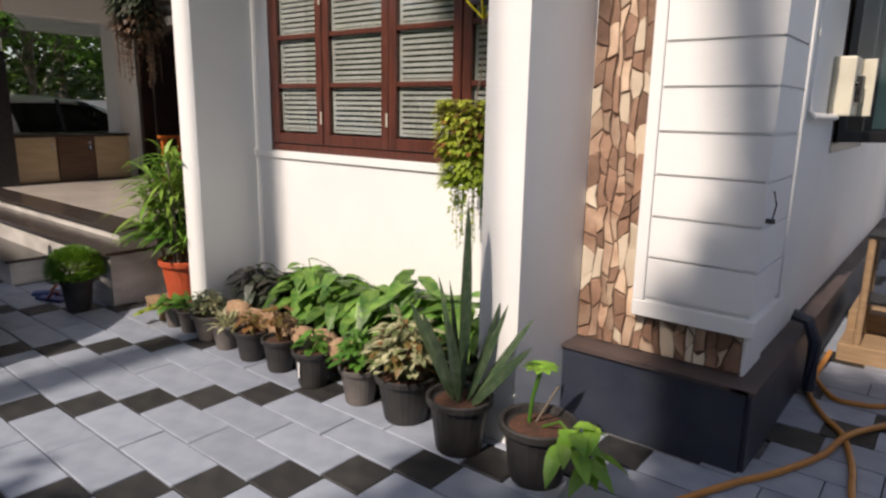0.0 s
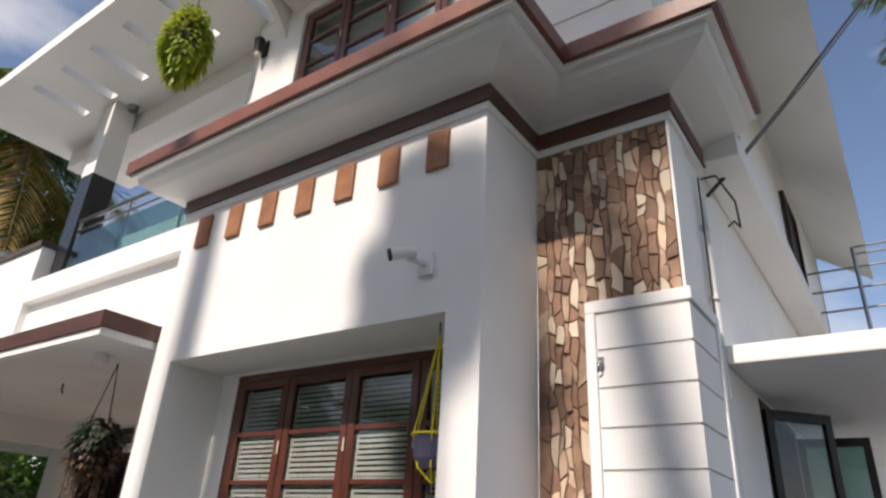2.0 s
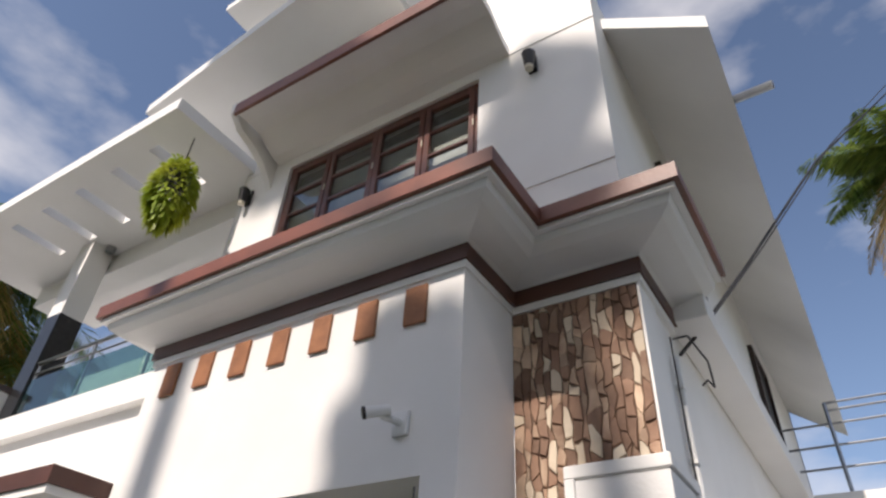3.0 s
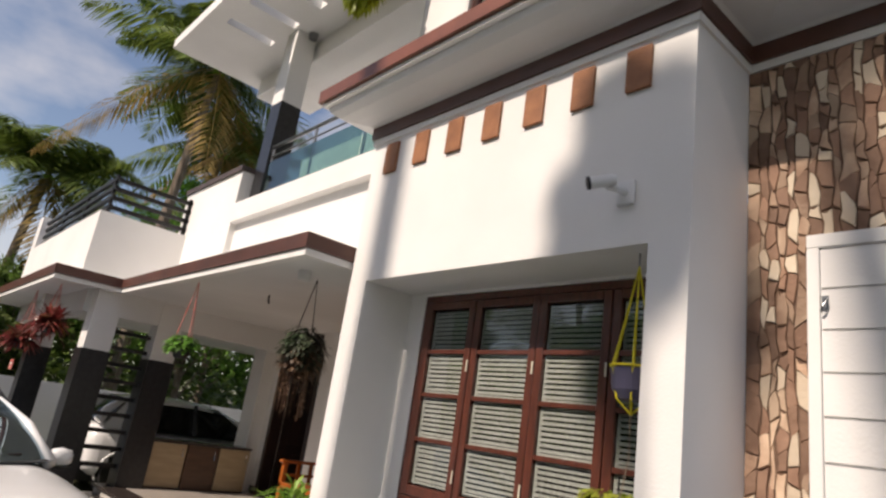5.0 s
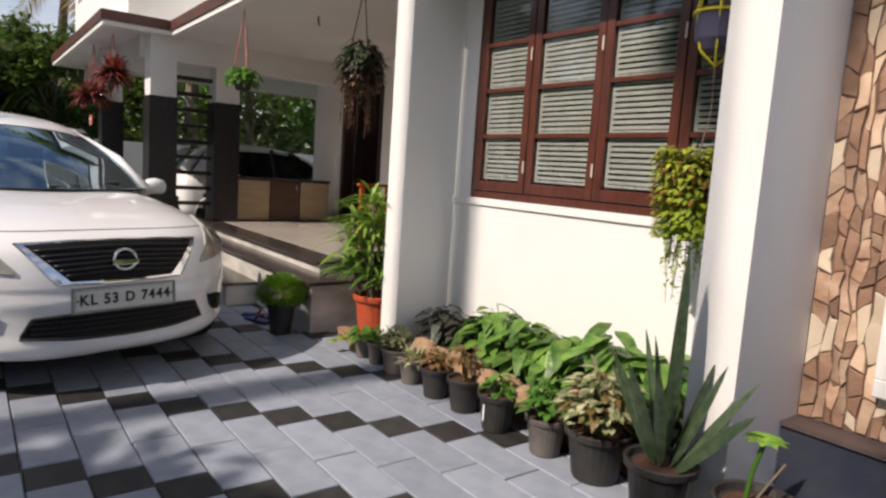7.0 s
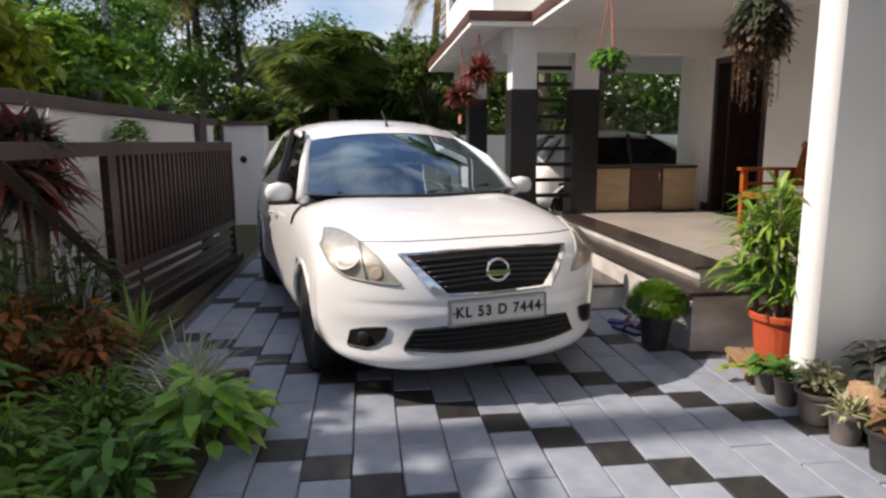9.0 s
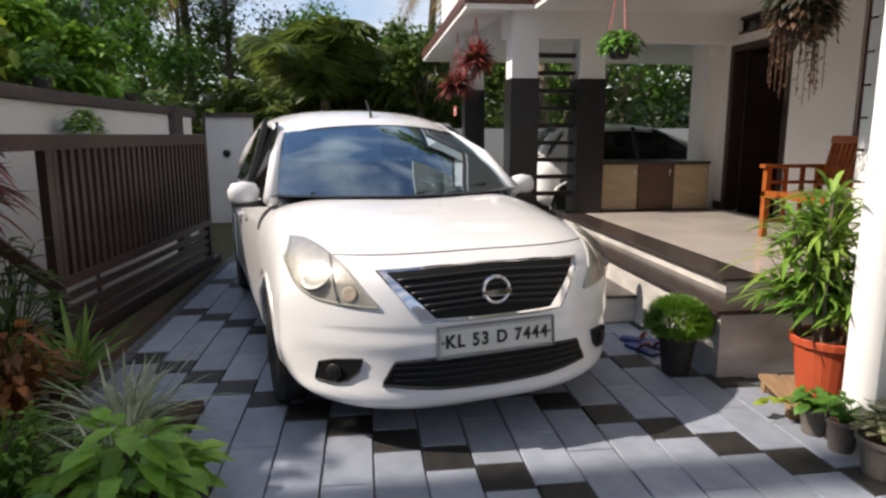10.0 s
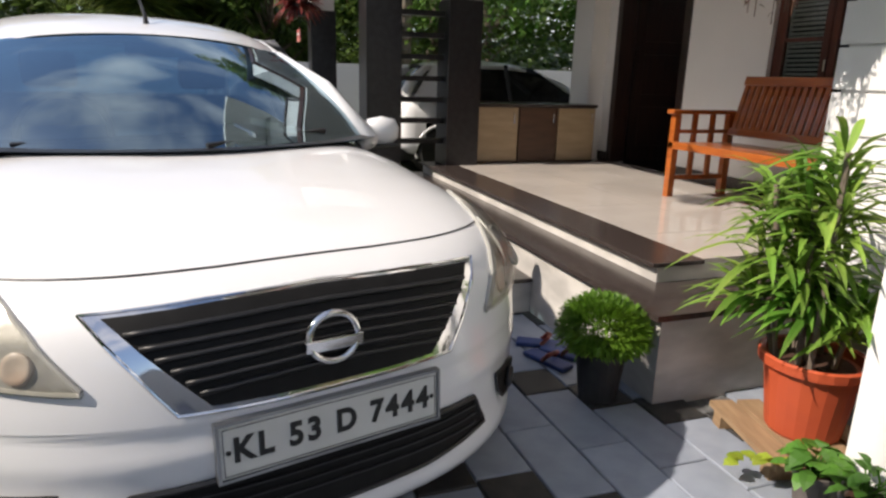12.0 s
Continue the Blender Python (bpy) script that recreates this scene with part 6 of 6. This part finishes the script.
# ---- trees ----
def palm_tree(name, label, at, height, lean, fronds, length, dry=4, leaflets=46, group="", rise=(0.0, 1.15)):
    t = thing(name, label, "palm tree", at=at, group=group)
    top = Vector((lean[0], lean[1], height))
    pts = [Vector((lean[0] * s * s, lean[1] * s * s, height * s)) for s in [i / 10 for i in range(11)]]
    pts[0].z = -0.3
    part("trunk", tube(pts, [0.20 - 0.09 * i / 10 for i in range(11)], 10), BARK, t)
    for set_, mat, n in (("crown", G_PALM, fronds), ("dry_fronds", G_DRY, dry)):
        vs, fs = [], []
        for k in range(n):
            a = 2 * math.pi * k / n + rand(-0.25, 0.25)
            el = rand(*rise) if set_ == "crown" else rand(-0.9, -0.3)
            d = Vector((math.cos(a) * math.cos(el), math.sin(a) * math.cos(el), math.sin(el)))
            ln = length * rand(0.8, 1.1)
            side = d.cross(UP).normalized()
            spine = [top + d * (ln * s) + Vector((0, 0, -0.55 * ln * s * s)) for s in [i / 12 for i in range(13)]]
            for i in range(12):
                w = 0.03 * (1 - i / 12) + 0.006
                j = len(vs)
                vs.extend((spine[i] - side * w, spine[i] + side * w, spine[i + 1] + side * w, spine[i + 1] - side * w))
                fs.append((j, j + 1, j + 2, j + 3))
            for q in range(leaflets):
                s = 0.08 + 0.92 * q / leaflets
                i = min(int(s * 12), 11)
                c = spine[i].lerp(spine[i + 1], s * 12 - i)
                way = (spine[i + 1] - spine[i]).normalized()
                ll = ln * 0.30 * math.sin(math.pi * (0.15 + 0.8 * s)) * rand(0.85, 1.1)
                for sg in (1, -1):
                    o = (side * sg + way * 0.55 + Vector((0, 0, rand(-0.75, -0.15)))).normalized()
                    j = len(vs)
                    vs.extend((c, c + o * ll * 0.45 + way * 0.04, c + o * ll + Vector((0, 0, -0.15 * ll)), c + o * ll * 0.45 - way * 0.04))
                    fs.append((j, j + 1, j + 2, j + 3))
        leaf_mesh(set_, vs, fs, mat, t)
    if height > 5:
        part("coconuts", lathe([(0, -0.3), (0.16, -0.22), (0.2, -0.1), (0.0, 0.02)], 10, tuple(top)), G_BUSH, t)
    return t


def leafy_tree(name, label, at, height, radius, clumps, mat, leaf=0.30, per=110, group="", crown=(0.66, 0.36)):
    t = thing(name, label, "tree", at=at, group=group)
    trunk = [(0, 0, -0.3), (rand(-0.1, 0.1), rand(-0.1, 0.1), height * 0.3), (rand(-0.3, 0.3), rand(-0.3, 0.3), height * 0.65), (rand(-0.3, 0.3), rand(-0.3, 0.3), height * 0.92)]
    part("trunk", tube(spline(trunk, 4), [max(0.03, 0.16 * (1 - i / 13)) for i in range(13)], 8), BARK, t)
    vs, fs, bm = [], [], bmesh.new()
    for _ in range(clumps):
        d = rand_dir(-0.75, 1)
        c = Vector((d.x * radius * rand(0.35, 1), d.y * radius * rand(0.35, 1), height * crown[0] + d.z * height * crown[1] * rand(0.5, 1)))
        tube([(0, 0, max(0.5, c.z - radius * 0.6)), (c.x * 0.5, c.y * 0.5, c.z - radius * 0.25), tuple(c)], [0.035, 0.02, 0.006], 4, bm)
        cr = radius * rand(0.22, 0.42)
        for _ in range(per):
            o = rand_dir() * cr * rand(0.3, 1.0)
            add_leaf(vs, fs, c + Vector((o.x, o.y, o.z * 0.7)), rand_dir(-0.6, 0.7), UP, leaf * rand(0.6, 1.2), leaf * 0.45, 0.3, 1)
    part("limb", bm, BARK, t)
    leaf_mesh("crown", vs, fs, mat, t)
    return t


random.seed(33)
WOODS = "trees beyond the compound wall"
for x, y, h, r, c, mat in ((-19, -9, 5.5, 2.6, 15, G_MID), (-23, -6.5, 8.5, 3.0, 26, G_DARK), (-21, -2.5, 5.2, 2.2, 16, G_MID), (-24, 1, 5.6, 2.6, 18, G_DARK), (-19.5, 2.5, 5.6, 2.4, 18, G_BRIGHT),
                           (-17.5, 4.5, 6, 2.6, 20, G_BRIGHT), (-21, 6.5, 8, 3.0, 20, G_MID), (-19.5, 4.3, 8.4, 2.0, 18, G_MID), (-16.8, 8.5, 7, 2.8, 20, G_MID), (-24, -13, 11, 3.4, 20, G_DARK), (-15, -10, 5.0, 2.4, 18, G_MID),
                           (-12.5, -8.5, 5.6, 2.2, 18, G_BRIGHT), (-11.2, -8.2, 4.0, 1.6, 24, G_BRIGHT), (-17, -14, 6.5, 3.0, 20, G_DARK), (-11, -13, 10, 3.0, 20, G_DARK), (-6.4, -9.9, 3.8, 1.8, 18, G_MID), (-9.6, -6.8, 3.4, 1.4, 30, G_FRESH), (-5.4, -6.2, 3.3, 1.4, 18, G_LIME),
                           (-28, -4, 6.0, 3.2, 16, G_DARK), (-28, 5, 7, 3.2, 16, G_DARK), (-26, -9, 11, 3.5, 26, G_DARK), (-17.5, -0.5, 4.5, 2.0, 16, G_DARK)):
    leafy_tree("tree", "dense leafy tree beyond the compound wall", (x, y, 0), h, r, c, mat, 0.22, 330, WOODS)
vs, fs = [], []
for _ in range(22000):
    a = rand(0, 1)
    x, y, z = (rand(-30, -17), rand(-16, 12), rand(0, 2.6)) if a < 0.75 else (rand(-16, -5), rand(-12, -6), rand(0, 2.2))
    add_leaf(vs, fs, (x, y, z), rand_dir(-0.3, 0.9), UP, rand(0.25, 0.6), 0.24, 0.3, 1)
tagged(leaf_mesh("undergrowth", vs, fs, G_DARK), "tangled undergrowth under the far trees", "undergrowth", kind="stuff")
palm_tree("young_palm", "broad young palm with upright fronds beyond the end wall", (-17.2, -3.05, 0), 2.2, (0.0, 0.0), 24, 4.2, 2, 64, group=WOODS, rise=(0.75, 1.52))
vs, fs = [], []
for _ in range(14000):
    add_leaf(vs, fs, (rand(-40, -31), rand(-28, 20), 6.0 * rand(0, 1) ** 0.9), rand_dir(-0.3, 0.9), UP, rand(0.6, 1.1), 0.5, 0.3, 1)
tagged(leaf_mesh("far_woods", vs, fs, G_DARK), "dense dark woods behind the trees", "woods", kind="stuff")
for x, y, h, ln_ in ((-18.5, -2.6, 2.2, 3.6), (-19.2, -4.0, 1.6, 3.4), (-20.5, -1.2, 2.6, 3.6), (-24.7, 0.3, 8.4, 4.2), (-18.0, 2.9, 11.4, 4.4), (-21.5, 4.8, 10.2, 3.8), (-25, 7, 9.0, 3.2), (-22, -7.5, 7.0, 3.0)):
    palm_tree("coconut_palm", "coconut palm with drooping fronds beyond the house", (x, y, 0), h, (rand(-0.6, 0.6), rand(-0.6, 0.6)), 28, ln_, 3, 54, group=WOODS)
palm_tree("coconut_palm", "tall coconut palm beside the house", (4.6, 14.6, 0), 15.0, (0.3, 0.2), 22, 3.0, 5, group=WOODS)
# Two unseen palms, added to throw shade on the upper walls and bay.
palm_tree("coconut_palm", "tall unseen coconut palm added behind the drive to shade the house", (2.0, -12.0, 0), 16.5, (-1.65, 0.0), 9, 1.7, 0, 60, group=WOODS)
palm_tree("coconut_palm", "tall unseen coconut palm added behind the drive to shade the house", (-1.98, -10.0, 0), 15.6, (0.0, 0.0), 9, 1.7, 0, 60, group=WOODS)
# Out-of-view trees, added and sized to cast shade on the drive and corner.
for x, y, h, r, c in ((1.35, -7.7, 8.75, 1.4, 90), (2.45, -7.7, 9.4, 1.5, 90), (3.4, -7.9, 10.2, 1.9, 90), (5.2, -8.3, 10.4, 2.2, 60), (-3.4, -7.65, 4.35, 1.6, 38), (6.2, -7.6, 7.6, 1.9, 40), (-5.8, -7.75, 4.3, 1.6, 34), (-1.2, -7.15, 4.5, 1.5, 44), (-8.6, -9.4, 3.2, 1.5, 20)):
    leafy_tree("tree", "unseen leafy tree added outside the compound wall for shade", (x, y, 0), h, r, c, G_MID, 0.26, 230, WOODS)
# Unseen tree whose small crown is shaped to shade the bay's upper right.
leafy_tree("tree", "unseen slender tree by the drive, its small high crown added for shade", (-0.14, -9.5, 0), 12.9, 0.36, 52, G_MID, 0.13, 260, WOODS, (0.905, 0.055))
pole = thing("utility_pole", "thin concrete pole among the trees", "pole", at=(-15.2, -7.9, 0))
part("shaft", tube([(0, 0, -0.3), (0, 0, 9)], [0.12, 0.08], 8), STEEL, pole)

# ---- pavers of the drive ----
def paver_mesh(name, lx, ly, mat):
    bm = box(-lx / 2, lx / 2, -ly / 2, ly / 2, -0.03, 0.0)
    top = [e for e in bm.edges if all(v.co.z > -0.001 for v in e.verts)]
    bmesh.ops.bevel(bm, geom=top, offset=0.004, segments=1, affect="EDGES")
    me = bpy.data.meshes.new(name)
    bm.to_mesh(me)
    bm.free()
    me.materials.append(mat)
    return me


PITCH, PERIOD, SHIFT = 0.205, 1.04, 0.178
LONG, SHORT = paver_mesh("paver", 0.412, 0.198, TILE), paver_mesh("black_paver", 0.2, 0.198, TILE_DARK)
far_grey, far_black = ([], []), ([], [])
rng = random.Random(5)
for j in range(-16, 40):
    yc = -0.35 + PITCH * j
    for m in range(-9, 7):
        xb = -2.25 + SHIFT * j + PERIOD * m
        for kind_, xc, half in (("black", xb, 0.1), ("grey", xb + 0.311, 0.206), ("grey", xb + 0.729, 0.206)):
            inside = (-9.8 < xc < 3.1 and -3.6 < yc < -0.02) or (0.72 < xc < 3.1 and -0.02 <= yc < 7.4) or (-3.1 < xc < 0.85 and -0.02 <= yc < 0.42)
            if not inside or (yc < -2.9 and -3.05 < xc < 0.6):
                continue
            dz = rng.uniform(-0.0015, 0.001)
            if -4.3 < xc < 1.3 and -3.05 < yc < 0.2:
                ob = new("paver" if kind_ == "grey" else "black_paver", LONG if kind_ == "grey" else SHORT)
                ob.parent = pavement
                ob.matrix_basis = pose(xc + rng.uniform(-0.001, 0.001), yc + rng.uniform(-0.001, 0.001), dz, rng.uniform(-0.25, 0.25), rng.uniform(-0.2, 0.2), rng.uniform(-0.25, 0.25))
            else:
                vs, fs = far_grey if kind_ == "grey" else far_black
                i, hy = len(vs), 0.099
                vs.extend([(xc - half, yc - hy, -0.03), (xc + half, yc - hy, -0.03), (xc + half, yc + hy, -0.03), (xc - half, yc + hy, -0.03)])
                vs.extend([(xc - half, yc - hy, dz), (xc + half, yc - hy, dz), (xc + half, yc + hy, dz), (xc - half, yc + hy, dz)])
                fs.extend([(i + 4, i + 5, i + 6, i + 7), (i, i + 1, i + 5, i + 4), (i + 1, i + 2, i + 6, i + 5), (i + 2, i + 3, i + 7, i + 6), (i + 3, i, i + 4, i + 7)])
tagged(raw("far_pavers", *far_grey, TILE, pavement), kind="stuff")
tagged(raw("far_black_pavers", *far_black, TILE_DARK, pavement), kind="stuff")


# ---- stones of the cladding ----
rng = random.Random(11)


def wander(k, z):
    """How far the joint between two columns of stones strays sideways at a height."""
    return 0.026 * noise.noise(Vector((k * 3.7, z * 8.5, 1.3))) + 0.014 * noise.noise(Vector((k * 9.1, z * 17.0, 4.2)))


def add_stone(poly, mat):
    """One pitched stone: a proud, slightly tilted face with worn edges."""
    n = len(poly)
    cx, cz = sum(q[0] for q in poly) / n, sum(q[1] for q in poly) / n
    d0, tx, tz = rng.uniform(0.005, 0.012), rng.uniform(-0.06, 0.06), rng.uniform(-0.06, 0.06)
    vs = [(x, 0.536, zz) for x, zz in poly] + [(x, 0.535 - d0 * 0.75, zz) for x, zz in poly]
    vs += [(cx + (x - cx) * 0.88, 0.534 - d0 - tx * (x - cx) - tz * (zz - cz), cz + (zz - cz) * 0.93) for x, zz in poly]
    fs = [(k, (k + 1) % n, n + (k + 1) % n, n + k) for k in range(n)] + [(n + k, n + (k + 1) % n, 2 * n + (k + 1) % n, 2 * n + k) for k in range(n)]
    fs.append(tuple(range(2 * n, 3 * n)))
    raw("stone", vs, fs, mat, wall_stone)


columns, x = [0.0], 0.0
while x < 0.675:
    x += rng.choice((rng.uniform(0.034, 0.050), rng.uniform(0.046, 0.070)))
    columns.append(x)
columns[-1] = 0.72
for k in range(len(columns) - 1):
    z = 0.355 - rng.uniform(0.0, 0.1)
    tilt0 = 0.0
    while z < 3.50:
        width = columns[k + 1] - columns[k]
        step = rng.choice((rng.uniform(0.055, 0.09), rng.uniform(0.08, 0.13), rng.uniform(0.11, 0.17)))
        tilt1 = rng.choice((-1, 1)) * rng.uniform(0.15, 0.95) * width
        left = [(columns[k] + (wander(k, zz) if k else 0) + 0.003, zz) for zz in (z - tilt0 / 2, z + step * rng.uniform(0.35, 0.65), z + step - tilt1 / 2)]
        right = [(columns[k + 1] + (wander(k + 1, zz) if k < len(columns) - 2 else 0) - 0.003, zz) for zz in (z + tilt0 / 2, z + step * rng.uniform(0.35, 0.65), z + step + tilt1 / 2)]
        chip = rng.uniform(0.15, 0.45)
        mid = (left[2][0] + chip * (right[2][0] - left[2][0]), max(left[2][1], right[2][1]) - 0.003 + rng.uniform(-0.022, 0.012))
        poly = [left[0], right[0], right[1], right[2], mid, left[2], left[1]]
        poly = [(px, min(max(pz + (0.0035 if i < 2 else -0.0035 if i in (3, 4, 5) else 0), 0.357), 3.497)) for i, (px, pz) in enumerate(poly)]
        cx, cz = sum(q[0] for q in poly) / 7, sum(q[1] for q in poly) / 7
        hidden = 0.34 < cx and 0.66 < cz < 2.44
        low, high = min(q[1] for q in poly), max(q[1] for q in poly)
        pick = rng.random()
        if not hidden and high - low > 0.03:
            add_stone(poly, STONE_PALE if pick < 0.17 else STONE if pick < 0.55 else STONE_DARK)
        z += step
        tilt0 = tilt1

# ---- boards of the siding ----
for i in range(11):
    z0, z1 = 0.622 + 0.1725 * i, 0.622 + 0.1725 * i + 0.1615
    bm = bmesh.new()
    ring = [[(0.328, 0.474), (0.753, 0.474), (0.753, 0.897), (0.742, 0.897), (0.742, 0.4895), (0.328, 0.4895)]]
    lo = [bm.verts.new((x, y, z0)) for x, y in ring[0]]
    hi = [bm.verts.new((x, y, z1)) for x, y in ring[0]]
    for k in range(6):
        bm.faces.new((lo[k], lo[(k + 1) % 6], hi[(k + 1) % 6], hi[k]))
    bm.faces.new(lo[::-1])
    bm.faces.new(hi)
    part("board", bm, WHITE, siding)
